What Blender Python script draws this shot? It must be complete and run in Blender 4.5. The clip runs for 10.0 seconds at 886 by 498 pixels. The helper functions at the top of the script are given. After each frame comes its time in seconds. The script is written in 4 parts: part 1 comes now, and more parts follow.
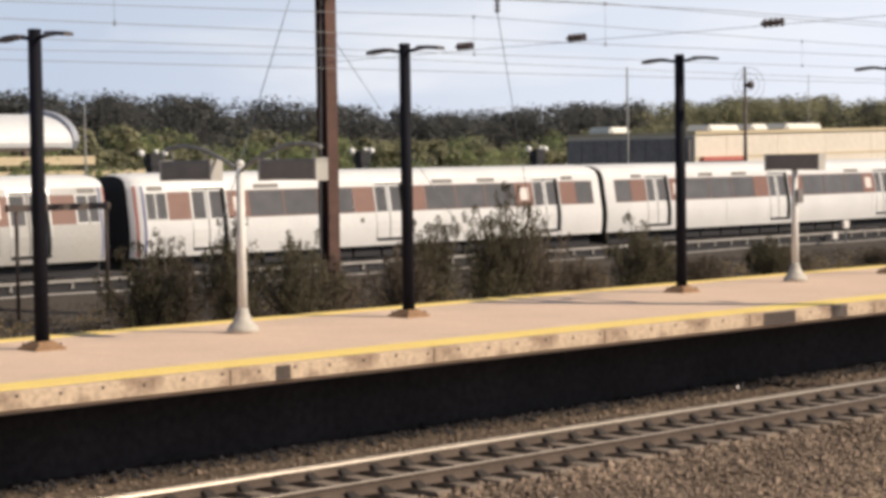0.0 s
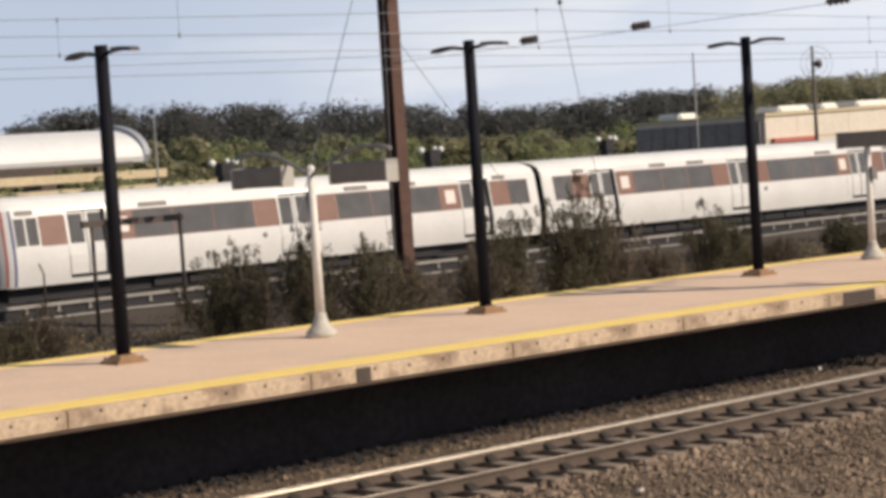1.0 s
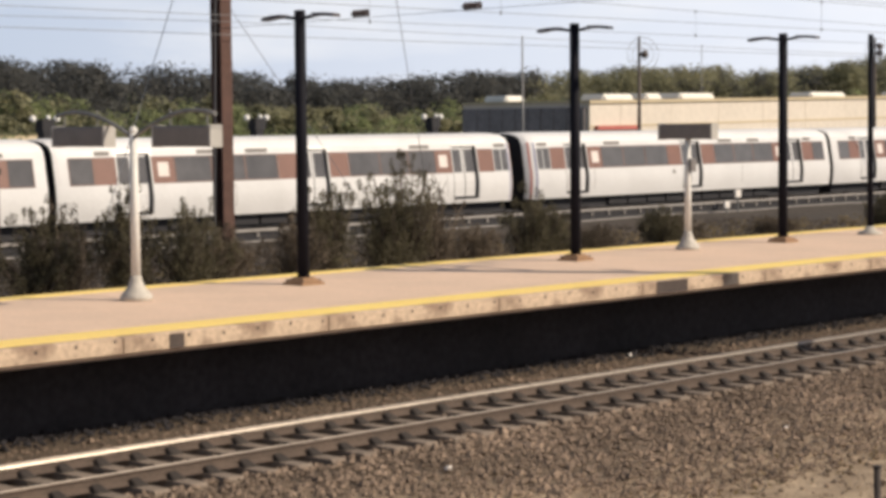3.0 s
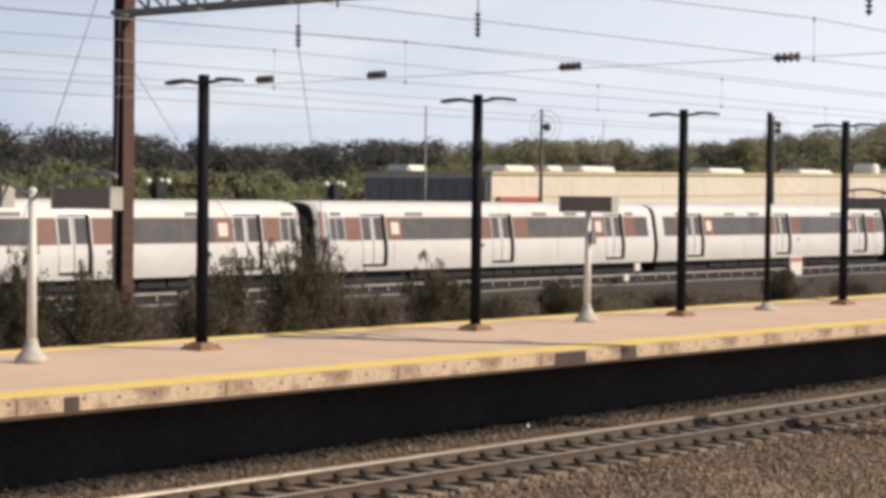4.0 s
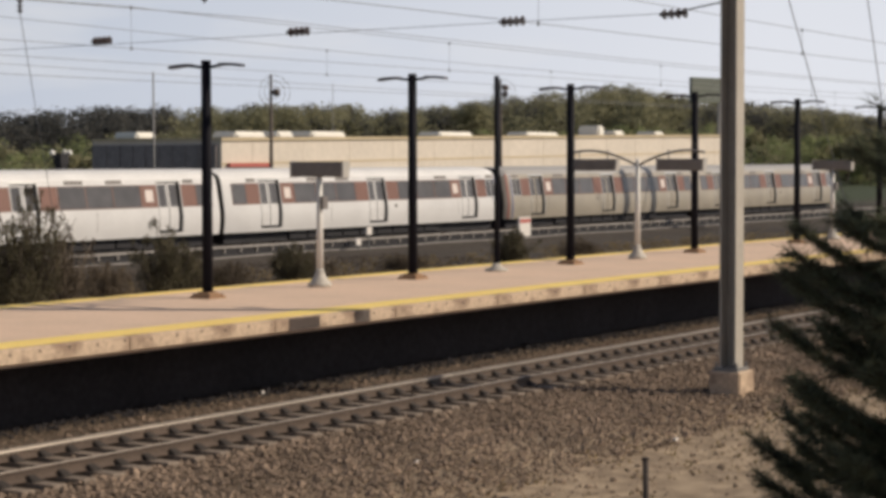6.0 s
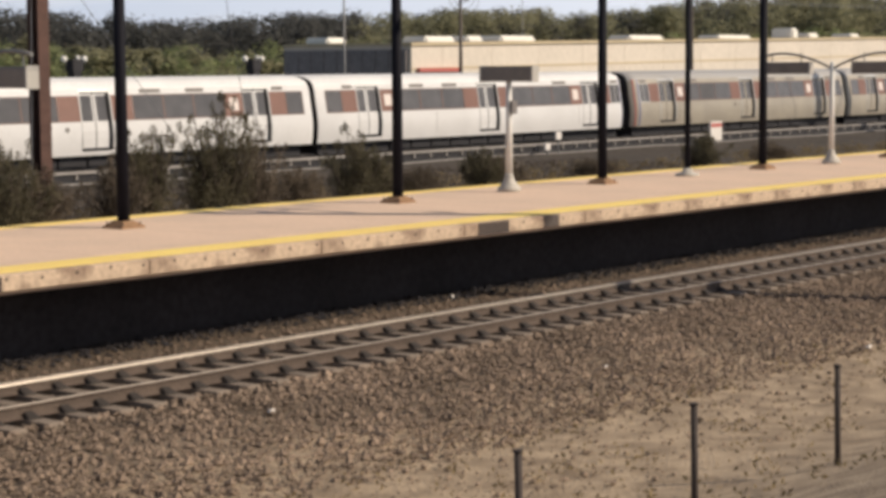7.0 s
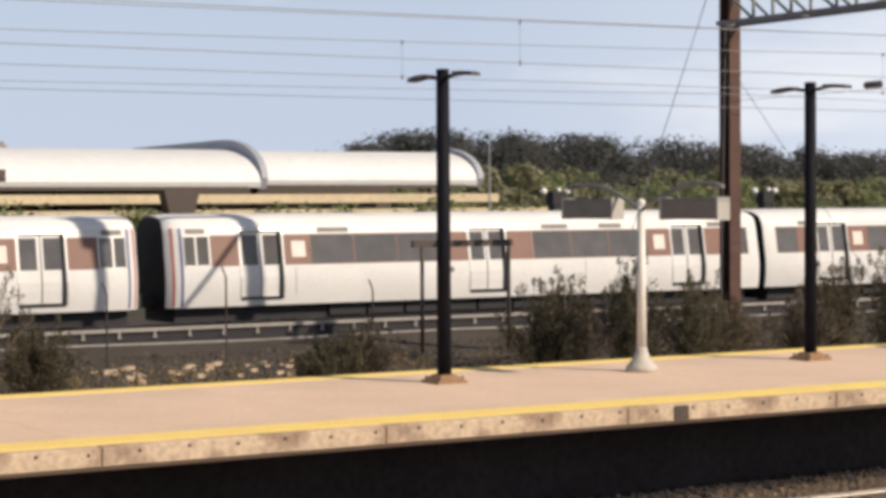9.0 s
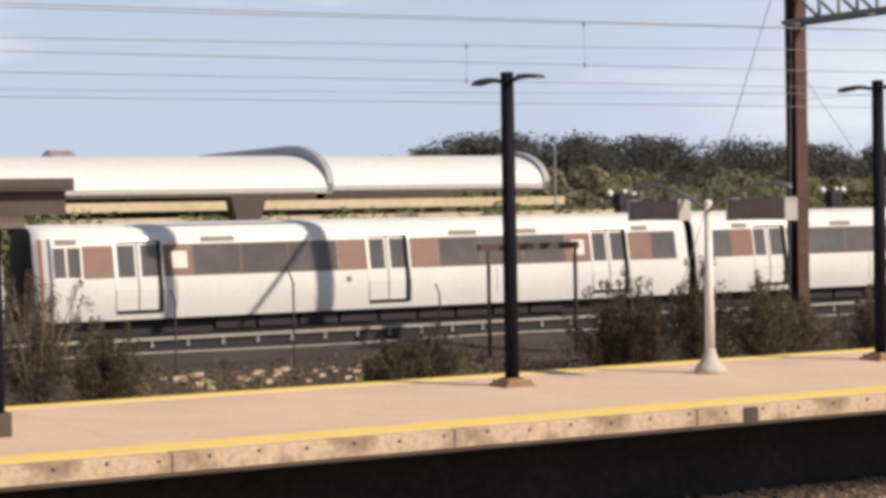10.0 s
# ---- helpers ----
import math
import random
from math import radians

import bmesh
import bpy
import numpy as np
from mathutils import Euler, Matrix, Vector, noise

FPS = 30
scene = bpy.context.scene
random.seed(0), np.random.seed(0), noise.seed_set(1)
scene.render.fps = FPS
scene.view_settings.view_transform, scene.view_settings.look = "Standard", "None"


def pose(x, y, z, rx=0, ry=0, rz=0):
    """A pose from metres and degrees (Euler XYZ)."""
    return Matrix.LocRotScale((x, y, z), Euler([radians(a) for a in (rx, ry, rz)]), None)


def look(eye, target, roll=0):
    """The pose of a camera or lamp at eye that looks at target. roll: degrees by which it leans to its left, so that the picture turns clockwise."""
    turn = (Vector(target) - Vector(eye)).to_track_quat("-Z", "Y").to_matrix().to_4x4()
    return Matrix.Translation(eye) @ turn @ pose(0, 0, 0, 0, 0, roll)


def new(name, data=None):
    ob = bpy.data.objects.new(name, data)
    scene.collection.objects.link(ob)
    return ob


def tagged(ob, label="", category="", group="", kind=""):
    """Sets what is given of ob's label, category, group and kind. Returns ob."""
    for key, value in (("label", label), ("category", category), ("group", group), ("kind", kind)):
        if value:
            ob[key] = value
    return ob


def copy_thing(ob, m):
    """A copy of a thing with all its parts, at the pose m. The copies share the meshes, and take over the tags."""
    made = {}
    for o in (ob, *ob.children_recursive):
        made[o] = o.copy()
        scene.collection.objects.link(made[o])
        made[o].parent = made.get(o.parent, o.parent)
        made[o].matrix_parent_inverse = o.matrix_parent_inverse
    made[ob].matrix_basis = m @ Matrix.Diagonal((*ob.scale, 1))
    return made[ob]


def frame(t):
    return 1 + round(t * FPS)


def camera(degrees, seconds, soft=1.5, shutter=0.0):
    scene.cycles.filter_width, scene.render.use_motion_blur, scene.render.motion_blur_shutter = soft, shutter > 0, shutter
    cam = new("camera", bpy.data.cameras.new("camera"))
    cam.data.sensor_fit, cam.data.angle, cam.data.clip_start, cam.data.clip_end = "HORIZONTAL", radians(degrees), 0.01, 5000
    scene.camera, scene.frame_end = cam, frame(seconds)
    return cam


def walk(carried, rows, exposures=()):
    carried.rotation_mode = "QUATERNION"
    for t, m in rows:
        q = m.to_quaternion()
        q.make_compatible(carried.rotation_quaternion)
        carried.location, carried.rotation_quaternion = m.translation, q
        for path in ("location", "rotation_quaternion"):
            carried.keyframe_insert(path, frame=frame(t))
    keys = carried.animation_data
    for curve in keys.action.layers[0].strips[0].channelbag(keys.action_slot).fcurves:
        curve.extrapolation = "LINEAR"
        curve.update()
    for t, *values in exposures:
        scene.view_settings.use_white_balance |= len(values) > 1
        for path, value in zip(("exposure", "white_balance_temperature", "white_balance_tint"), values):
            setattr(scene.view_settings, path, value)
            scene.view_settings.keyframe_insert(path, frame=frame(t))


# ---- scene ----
# ---- camera: it stands on the bank and pans by hand ----
EYE = Vector((0.0, 0.0, 3.968))
cam = camera(25.51, 10.0, soft=3.85)
PAN = [  # seconds, degrees from the track's direction, degrees up, roll
    (0, 46.76, -2.63, -0.89), (0.25, 46.05, -2.52, -1.70), (0.5, 46.64, -2.62, -2.50), (1, 48.93, -2.64, -3.77),
    (1.25, 49.24, -2.90, -3.43), (1.5, 48.72, -2.93, -3.09), (1.6, 48.46, -3.76, -2.50), (1.7, 47.88, -4.27, -1.30),
    (1.8, 47.00, -4.20, -0.90), (2, 45.83, -3.93, -0.77), (2.5, 44.08, -4.43, -1.09), (2.7, 43.16, -3.89, -0.95),
    (3.8, 45.93, -2.82, 1.33), (4, 40.78, -1.60, 0.67), (4.1, 37.45, -1.08, -0.03), (4.2, 34.29, -0.48, 0.00),
    (4.3, 32.14, 0.38, 0.10), (4.5, 30.12, 1.52, 0.25), (4.7, 29.82, 1.50, 0.22), (5, 29.48, 1.77, 0.19),
    (5.2, 28.75, 0.45, 0.40), (5.5, 29.14, 0.12, 0.70), (5.7, 29.88, 0.30, 0.50), (5.8, 30.94, -0.36, 0.20),
    (6, 32.94, -2.58, -0.14), (6.2, 34.72, -4.69, -0.10), (7.3, 40.10, -4.38, -0.03), (7.5, 41.71, -3.57, 0.30),
    (7.9, 46.57, -2.63, 0.27), (8, 48.23, -2.38, 0.01), (8.5, 54.76, -1.75, -0.58), (9, 58.43, -1.37, -0.34),
    (9.5, 60.06, -1.46, -0.81), (10, 60.37, -1.24, -1.02),]


def aim(az, up, roll):
    a, u = radians(az), radians(up)
    return look(EYE, EYE + Vector((math.cos(a) * math.cos(u), math.sin(a) * math.cos(u), math.sin(u))), roll)


walk(cam, [(t, aim(a, u, r)) for t, a, u, r in PAN],
     exposures=[(0.0, 0.14), (0.5, 0.06), (1.0, 0.04), (1.8, 0.04), (2.5, 0.09), (3.8, 0.12), (4.3, -0.06), (5.4, -0.08), (6.0, -0.25), (6.2, -0.27), (7.3, 0.08), (8.5, 0.12), (10.0, 0.13)])

# ---- light ----
SUN_EL = radians(34.5)
SUN_AZ = math.atan2(-0.715, 0.40)           # where the sun stands, from +x towards +y
sky = bpy.data.worlds.new("sky")
scene.world = sky
sky.use_nodes = True
wn = sky.node_tree.nodes
wl = sky.node_tree.links
tex = wn.new("ShaderNodeTexSky")
tex.sky_type, tex.sun_disc = "NISHITA", False
tex.sun_elevation, tex.sun_rotation = SUN_EL, math.pi / 2 - SUN_AZ
tex.air_density, tex.dust_density, tex.ozone_density = 1.0, 0.7, 2.2
# thin, wispy clouds
crd = wn.new("ShaderNodeTexCoord")
mpg = wn.new("ShaderNodeMapping")
mpg.inputs["Scale"].default_value = (2.2, 2.2, 11.0)
cno = wn.new("ShaderNodeTexNoise")
cno.inputs["Scale"].default_value, cno.inputs["Detail"].default_value = 2.2, 6.0
crp = wn.new("ShaderNodeValToRGB")
crp.color_ramp.elements[0].position, crp.color_ramp.elements[1].position = 0.55, 0.72
crp.color_ramp.elements[1].color = (0.50, 0.50, 0.50, 1)
cmx = wn.new("ShaderNodeMixRGB")
cmx.inputs[2].default_value = (15.5, 15.3, 15.3, 1)
wl.new(crd.outputs["Generated"], mpg.inputs["Vector"])
wl.new(mpg.outputs["Vector"], cno.inputs["Vector"])
wl.new(cno.outputs["Fac"], crp.inputs["Fac"])
wl.new(crp.outputs["Color"], cmx.inputs["Fac"])
# bright spring haze low round the whole horizon
sxyz = wn.new("ShaderNodeSeparateXYZ")
wl.new(crd.outputs["Generated"], sxyz.inputs["Vector"])
hz = wn.new("ShaderNodeMapRange")
hz.interpolation_type = "SMOOTHSTEP"
hz.inputs["From Min"].default_value, hz.inputs["From Max"].default_value = 0.02, 0.55
hz.inputs["To Min"].default_value, hz.inputs["To Max"].default_value = 0.9, 0.0
wl.new(sxyz.outputs["Z"], hz.inputs["Value"])
hmx = wn.new("ShaderNodeMixRGB")
hmx.inputs[2].default_value = (10.2, 11.2, 13.0, 1)
dotn = wn.new("ShaderNodeVectorMath")          # the haze is whiter and brighter on the sun's side
dotn.operation = "DOT_PRODUCT"
dotn.inputs[1].default_value = (math.cos(SUN_AZ), math.sin(SUN_AZ), 0.0)
wl.new(crd.outputs["Generated"], dotn.inputs[0])
fwd = wn.new("ShaderNodeMapRange")
fwd.inputs["From Min"].default_value, fwd.inputs["From Max"].default_value = -0.48, 0.10
wl.new(dotn.outputs["Value"], fwd.inputs["Value"])
hcol = wn.new("ShaderNodeMixRGB")
hcol.inputs[1].default_value, hcol.inputs[2].default_value = (9.0, 10.2, 12.6, 1), (16.2, 16.5, 17.8, 1)
wl.new(fwd.outputs["Result"], hcol.inputs["Fac"])
wl.new(hcol.outputs["Color"], hmx.inputs[2])
wl.new(hz.outputs["Result"], hmx.inputs["Fac"])
wl.new(tex.outputs["Color"], hmx.inputs[1])
wl.new(hmx.outputs["Color"], cmx.inputs[1])
wl.new(cmx.outputs["Color"], wn["Background"].inputs["Color"])
wn["Background"].inputs["Strength"].default_value = 0.06
sun = new("sun", bpy.data.lights.new("sun", "SUN"))
sun.data.energy, sun.data.angle, sun.data.color = 4.6, radians(0.5), (1.0, 0.868, 0.70)
SUN_DIR = Vector((math.cos(SUN_AZ) * math.cos(SUN_EL), math.sin(SUN_AZ) * math.cos(SUN_EL), math.sin(SUN_EL)))
sun.matrix_basis = look(Vector((0, 0, 60)), Vector((0, 0, 60)) - SUN_DIR)

# ---- materials ----


def mat(name, base, rough=0.7, metal=0.0, vary=0.25, scale=3.0, fine=40.0, bump=0.3, dist=0.01, other=None, spec=0.5, rand=0.0, cut=(0.35, 0.7)):
    """A surface whose colour varies at two scales, with a fine relief. other: a second colour, in patches."""
    m = bpy.data.materials.new(name)
    m.use_nodes = True
    n, l = m.node_tree.nodes, m.node_tree.links
    b = n["Principled BSDF"]
    b.inputs["Roughness"].default_value, b.inputs["Metallic"].default_value = rough, metal
    b.inputs["Specular IOR Level"].default_value = spec
    tc = n.new("ShaderNodeTexCoord")
    big, small = n.new("ShaderNodeTexNoise"), n.new("ShaderNodeTexNoise")
    big.inputs["Scale"].default_value, big.inputs["Detail"].default_value = scale, 5
    small.inputs["Scale"].default_value, small.inputs["Detail"].default_value = fine, 4
    l.new(tc.outputs["Object"], big.inputs["Vector"])
    l.new(tc.outputs["Object"], small.inputs["Vector"])
    ramp = n.new("ShaderNodeValToRGB")
    ramp.color_ramp.elements[0].position, ramp.color_ramp.elements[1].position = cut
    second = other or tuple(c * (1 - vary) for c in base)
    ramp.color_ramp.elements[0].color, ramp.color_ramp.elements[1].color = (*second, 1), (*base, 1)
    l.new(big.outputs["Fac"], ramp.inputs["Fac"])
    fr = n.new("ShaderNodeMapRange")
    fr.inputs["From Min"].default_value, fr.inputs["From Max"].default_value = 0.3, 0.7
    fr.inputs["To Min"].default_value, fr.inputs["To Max"].default_value = 1 - vary, 1 + vary * 0.5
    l.new(small.outputs["Fac"], fr.inputs["Value"])
    mul = n.new("ShaderNodeVectorMath")
    mul.operation = "SCALE"
    l.new(ramp.outputs["Color"], mul.inputs[0])
    l.new(fr.outputs["Result"], mul.inputs["Scale"])
    last = mul.outputs["Vector"]
    if rand:
        info = n.new("ShaderNodeObjectInfo")
        geo = n.new("ShaderNodeNewGeometry")
        add = n.new("ShaderNodeMath")
        add.operation = "ADD"
        l.new(info.outputs["Random"], add.inputs[0])
        l.new(geo.outputs["Random Per Island"], add.inputs[1])
        rr = n.new("ShaderNodeMapRange")
        rr.inputs["From Max"].default_value = 2.0
        rr.inputs["To Min"].default_value, rr.inputs["To Max"].default_value = 1 - rand, 1 + rand
        l.new(add.outputs["Value"], rr.inputs["Value"])
        m2 = n.new("ShaderNodeVectorMath")
        m2.operation = "SCALE"
        l.new(last, m2.inputs[0])
        l.new(rr.outputs["Result"], m2.inputs["Scale"])
        last = m2.outputs["Vector"]
    l.new(last, b.inputs["Base Color"])
    if bump:
        bp = n.new("ShaderNodeBump")
        bp.inputs["Strength"].default_value, bp.inputs["Distance"].default_value = bump, dist
        l.new(small.outputs["Fac"], bp.inputs["Height"])
        l.new(bp.outputs["Normal"], b.inputs["Normal"])
    return m


def ground_mat():
    """Grey-brown ballast by the tracks, tan bare dirt on the near bank, dry scrubby soil farther off."""
    m = mat("ground", (0.145, 0.105, 0.073), 0.95, vary=0.4, scale=0.35, fine=22, bump=0.8, dist=0.05, other=(0.095, 0.07, 0.050))
    n, l = m.node_tree.nodes, m.node_tree.links
    b = n["Principled BSDF"]
    src = b.inputs["Base Color"].links[0].from_socket
    tc = n.new("ShaderNodeTexCoord")
    sep = n.new("ShaderNodeSeparateXYZ")
    l.new(tc.outputs["Object"], sep.inputs["Vector"])
    wob = n.new("ShaderNodeTexNoise")
    wob.inputs["Scale"].default_value, wob.inputs["Detail"].default_value = 0.5, 6
    l.new(tc.outputs["Object"], wob.inputs["Vector"])
    ma = n.new("ShaderNodeMath")
    ma.operation = "MULTIPLY_ADD"
    ma.inputs[1].default_value = 7.0
    l.new(wob.outputs["Fac"], ma.inputs[0])
    l.new(sep.outputs["Y"], ma.inputs[2])
    near = n.new("ShaderNodeMapRange")          # 1 on the near bank
    near.inputs["From Min"].default_value, near.inputs["From Max"].default_value = 20.6, 17.6
    l.new(ma.outputs["Value"], near.inputs["Value"])
    far = n.new("ShaderNodeMapRange")           # 1 beyond the metro
    far.inputs["From Min"].default_value, far.inputs["From Max"].default_value = 66, 80
    l.new(sep.outputs["Y"], far.inputs["Value"])
    dn = n.new("ShaderNodeTexNoise")
    dn.inputs["Scale"].default_value, dn.inputs["Detail"].default_value = 2.5, 8
    l.new(tc.outputs["Object"], dn.inputs["Vector"])
    dr = n.new("ShaderNodeValToRGB")
    dr.color_ramp.elements[0].color, dr.color_ramp.elements[1].color = (0.26, 0.19, 0.125, 1), (0.47, 0.355, 0.24, 1)
    dr.color_ramp.elements[0].position, dr.color_ramp.elements[1].position = 0.35, 0.65
    l.new(dn.outputs["Fac"], dr.inputs["Fac"])
    m1, m2 = n.new("ShaderNodeMixRGB"), n.new("ShaderNodeMixRGB")
    l.new(near.outputs["Result"], m1.inputs["Fac"])
    l.new(src, m1.inputs[1])
    l.new(dr.outputs["Color"], m1.inputs[2])
    l.new(far.outputs["Result"], m2.inputs["Fac"])
    l.new(m1.outputs["Color"], m2.inputs[1])
    m2.inputs[2].default_value = (0.07, 0.09, 0.03, 1)
    verge = n.new("ShaderNodeMapRange")         # 1 on the cinder-dark verge behind the platform
    verge.inputs["From Min"].default_value, verge.inputs["From Max"].default_value = 28, 33
    l.new(sep.outputs["Y"], verge.inputs["Value"])
    m3 = n.new("ShaderNodeMixRGB")
    m3.blend_type = "MULTIPLY"
    m3.inputs[2].default_value = (0.55, 0.58, 0.62, 1)
    l.new(verge.outputs["Result"], m3.inputs["Fac"])
    l.new(m2.outputs["Color"], m3.inputs[1])
    l.new(m3.outputs["Color"], b.inputs["Base Color"])
    return m


GROUND = ground_mat()
STONE = mat("ballast_stone", (0.275, 0.20, 0.145), 0.95, vary=0.4, scale=0.6, fine=30, rand=0.75)
VERGESTONE = mat("verge_stone", (0.135, 0.105, 0.082), 0.95, vary=0.4, scale=0.6, fine=30, rand=0.6)
DARKSTONE = mat("dark_ballast_stone", (0.165, 0.122, 0.09), 0.9, vary=0.4, scale=0.6, fine=30, rand=0.6)
CONCRETE = mat("platform_concrete", (0.79, 0.57, 0.42), 0.85, vary=0.14, scale=0.45, fine=25, bump=0.15, other=(0.66, 0.485, 0.36))
FASCIA = mat("stained_fascia", (0.56, 0.42, 0.30), 0.9, vary=0.3, scale=1.6, fine=12, bump=0.5, other=(0.27, 0.185, 0.13), cut=(0.34, 0.50))
# near-black albedo stands in for the shade below the platform; bolt holes share it
UNDER = mat("platform_shade_black", (0.035, 0.031, 0.035), 0.95, vary=0.4, scale=0.5, fine=9)
YELLOW = mat("yellow_paint", (0.98, 0.74, 0.20), 0.7, vary=0.12, scale=1.2, fine=18, bump=0.25, other=(0.92, 0.66, 0.20))
RAILSIDE = mat("rusty_rail", (0.12, 0.084, 0.063), 0.75, vary=0.3, scale=2, fine=30)
# black covers each rail clip together with its shadow
CLIPSTEEL = mat("clip_and_shadow_black", (0.04, 0.03, 0.024), 0.8, vary=0.3, scale=4, fine=30)
RAILTOP = mat("worn_rail_head", (0.56, 0.49, 0.42), 0.40, 1.0, vary=0.15, scale=1, fine=20, bump=0)
TIE = mat("concrete_tie", (0.275, 0.215, 0.165), 0.9, vary=0.3, scale=1.5, fine=25, rand=0.2)
BLACK = mat("black_paint", (0.008, 0.008, 0.014), 0.7, vary=0.3, scale=2, fine=20, bump=0.1, spec=0.15)
LAMPHEAD = mat("lamp_head_metal", (0.10, 0.075, 0.07), 0.5, 0.3, vary=0.2)
RUSTPLATE = mat("rust_brown_plate", (0.33, 0.19, 0.10), 0.85, vary=0.3, scale=6, fine=40)
WHITEPOST = mat("off_white_paint", (0.72, 0.70, 0.66), 0.55, vary=0.12, scale=3, fine=30, bump=0.1)
GALV = mat("galvanised_steel", (0.24, 0.235, 0.23), 0.6, 0.2, vary=0.2, scale=4, fine=40, bump=0.1)
COLUMNPAINT = mat("pale_grey_column_paint", (0.42, 0.385, 0.335), 0.6, vary=0.12, scale=1.5, fine=20, bump=0.1, other=(0.37, 0.335, 0.285))
BROWNSTEEL = mat("weathered_brown_steel", (0.115, 0.056, 0.042), 0.8, vary=0.35, scale=1.2, fine=25)
SIGNGREY = mat("display_casing_grey", (0.17, 0.155, 0.15), 0.5, vary=0.12, scale=5, fine=30, bump=0.05)
# paler than the casing: sun on the box ends, put into the colour
SIGNEND = mat("display_end_sunlit", (0.42, 0.40, 0.37), 0.5, vary=0.1)
CASTBASE = mat("cast_post_base", (0.52, 0.48, 0.42), 0.6, vary=0.2, scale=8, fine=40)
WIRE = mat("dull_wire", (0.25, 0.255, 0.27), 0.6, 0.5, vary=0.1, bump=0)
INSULATOR = mat("brown_insulator", (0.045, 0.03, 0.03), 0.35, vary=0.2, bump=0)
CARWHITE = mat("car_white", (0.67, 0.655, 0.645), 0.42, vary=0.07, scale=0.8, fine=14, bump=0.02, other=(0.61, 0.595, 0.585))
CARTAN = mat("car_dull_aluminium", (0.40, 0.355, 0.29), 0.45, 0.15, vary=0.14, scale=0.8, fine=14, bump=0.03, other=(0.33, 0.295, 0.245))
CARGREY = mat("car_greyed_white", (0.39, 0.375, 0.365), 0.45, vary=0.12, scale=0.8, fine=14, bump=0.03, other=(0.39, 0.37, 0.345))
CARROOF = mat("car_roof_white", (0.77, 0.755, 0.74), 0.5, vary=0.1, scale=0.6, fine=10, bump=0.03)
CARBROWN = mat("car_brown_band", (0.20, 0.095, 0.07), 0.5, vary=0.12, scale=2, fine=20, bump=0.03)
CARDARK = mat("car_black_and_shade", (0.018, 0.016, 0.02), 0.7, vary=0.3)
CARGLASS = mat("tinted_car_window", (0.115, 0.108, 0.108), 0.10, vary=0.2, scale=0.5, fine=1.5, bump=0)
WINDOWPOST = mat("brown_window_post", (0.15, 0.085, 0.068), 0.55, vary=0.15, bump=0)
FRAME = mat("aluminium_frame", (0.55, 0.54, 0.52), 0.4, 0.5, vary=0.1, bump=0)
STRIPERED = mat("red_stripe", (0.48, 0.17, 0.14), 0.5, vary=0.1, bump=0)
STRIPEBLUE = mat("blue_stripe", (0.13, 0.14, 0.27), 0.5, vary=0.1, bump=0)
PLATE = mat("pale_emblem_plate", (0.72, 0.63, 0.58), 0.5, vary=0.1, bump=0)
VENT = mat("vent_grille", (0.20, 0.18, 0.165), 0.6, vary=0.2, bump=0)
COVERBOARD = mat("third_rail_cover", (0.34, 0.31, 0.285), 0.6, vary=0.2, scale=1.5, fine=20)
BARK = mat("bark", (0.085, 0.06, 0.045), 0.95, vary=0.4, scale=4, fine=30, bump=0.6)
TWIG = mat("dry_twig", (0.20, 0.155, 0.115), 0.95, vary=0.3, scale=4, fine=30)


def leafmat(name, a, b, rand=0.45, thru=0.45):
    m = mat(name, a, 0.75, vary=0.3 if rand > 0.3 else 0.15, scale=0.4 if rand > 0.3 else 0.09, fine=3, bump=0, other=b, rand=rand, spec=0.2)
    p = m.node_tree.nodes["Principled BSDF"]
    n, l = m.node_tree.nodes, m.node_tree.links
    tl, mx = n.new("ShaderNodeBsdfTranslucent"), n.new("ShaderNodeMixShader")
    mx.inputs["Fac"].default_value = thru
    l.new(p.inputs["Base Color"].links[0].from_socket, tl.inputs["Color"])
    l.new(p.outputs["BSDF"], mx.inputs[1])
    l.new(tl.outputs["BSDF"], mx.inputs[2])
    l.new(mx.outputs["Shader"], n["Material Output"].inputs["Surface"])
    return m


JUNIPER = leafmat("juniper_leaf", (0.18, 0.155, 0.095), (0.115, 0.10, 0.064))
DRYLEAF = leafmat("dry_shrub_leaf", (0.20, 0.155, 0.112), (0.13, 0.103, 0.074))
WOODS_DARK = leafmat("woods_dark", (0.118, 0.114, 0.104), (0.098, 0.099, 0.093), 0.16, 0.5)
WOODS_GREEN = leafmat("woods_green", (0.285, 0.315, 0.15), (0.225, 0.245, 0.122), 0.18, 0.5)
WOODS_OLIVE = leafmat("woods_olive", (0.31, 0.29, 0.175), (0.245, 0.238, 0.148), 0.18, 0.5)
NEEDLE = leafmat("pine_needle", (0.17, 0.185, 0.115), (0.11, 0.122, 0.082))
STRAW = leafmat("straw_grass", (0.36, 0.27, 0.15), (0.22, 0.17, 0.09))
BUILDING = mat("beige_wall_paint", (0.68, 0.60, 0.51), 0.8, vary=0.08, scale=0.15, fine=2, bump=0.05, other=(0.61, 0.54, 0.46))
DARKWALL = mat("shaded_wall_and_vent_grey", (0.24, 0.21, 0.205), 0.7, vary=0.2, scale=0.3, fine=3)
ROOFUNIT = mat("white_roof_unit", (0.80, 0.78, 0.72), 0.5, vary=0.1)
REDPAINT = mat("red_paint", (0.47, 0.12, 0.10), 0.6, vary=0.1)
CANOPYWHITE = mat("white_membrane_roof", (0.70, 0.695, 0.695), 0.6, vary=0.06, scale=0.2, fine=2, bump=0.02)
CANOPYRIB = mat("grey_roof_rim", (0.36, 0.37, 0.42), 0.6, vary=0.15)
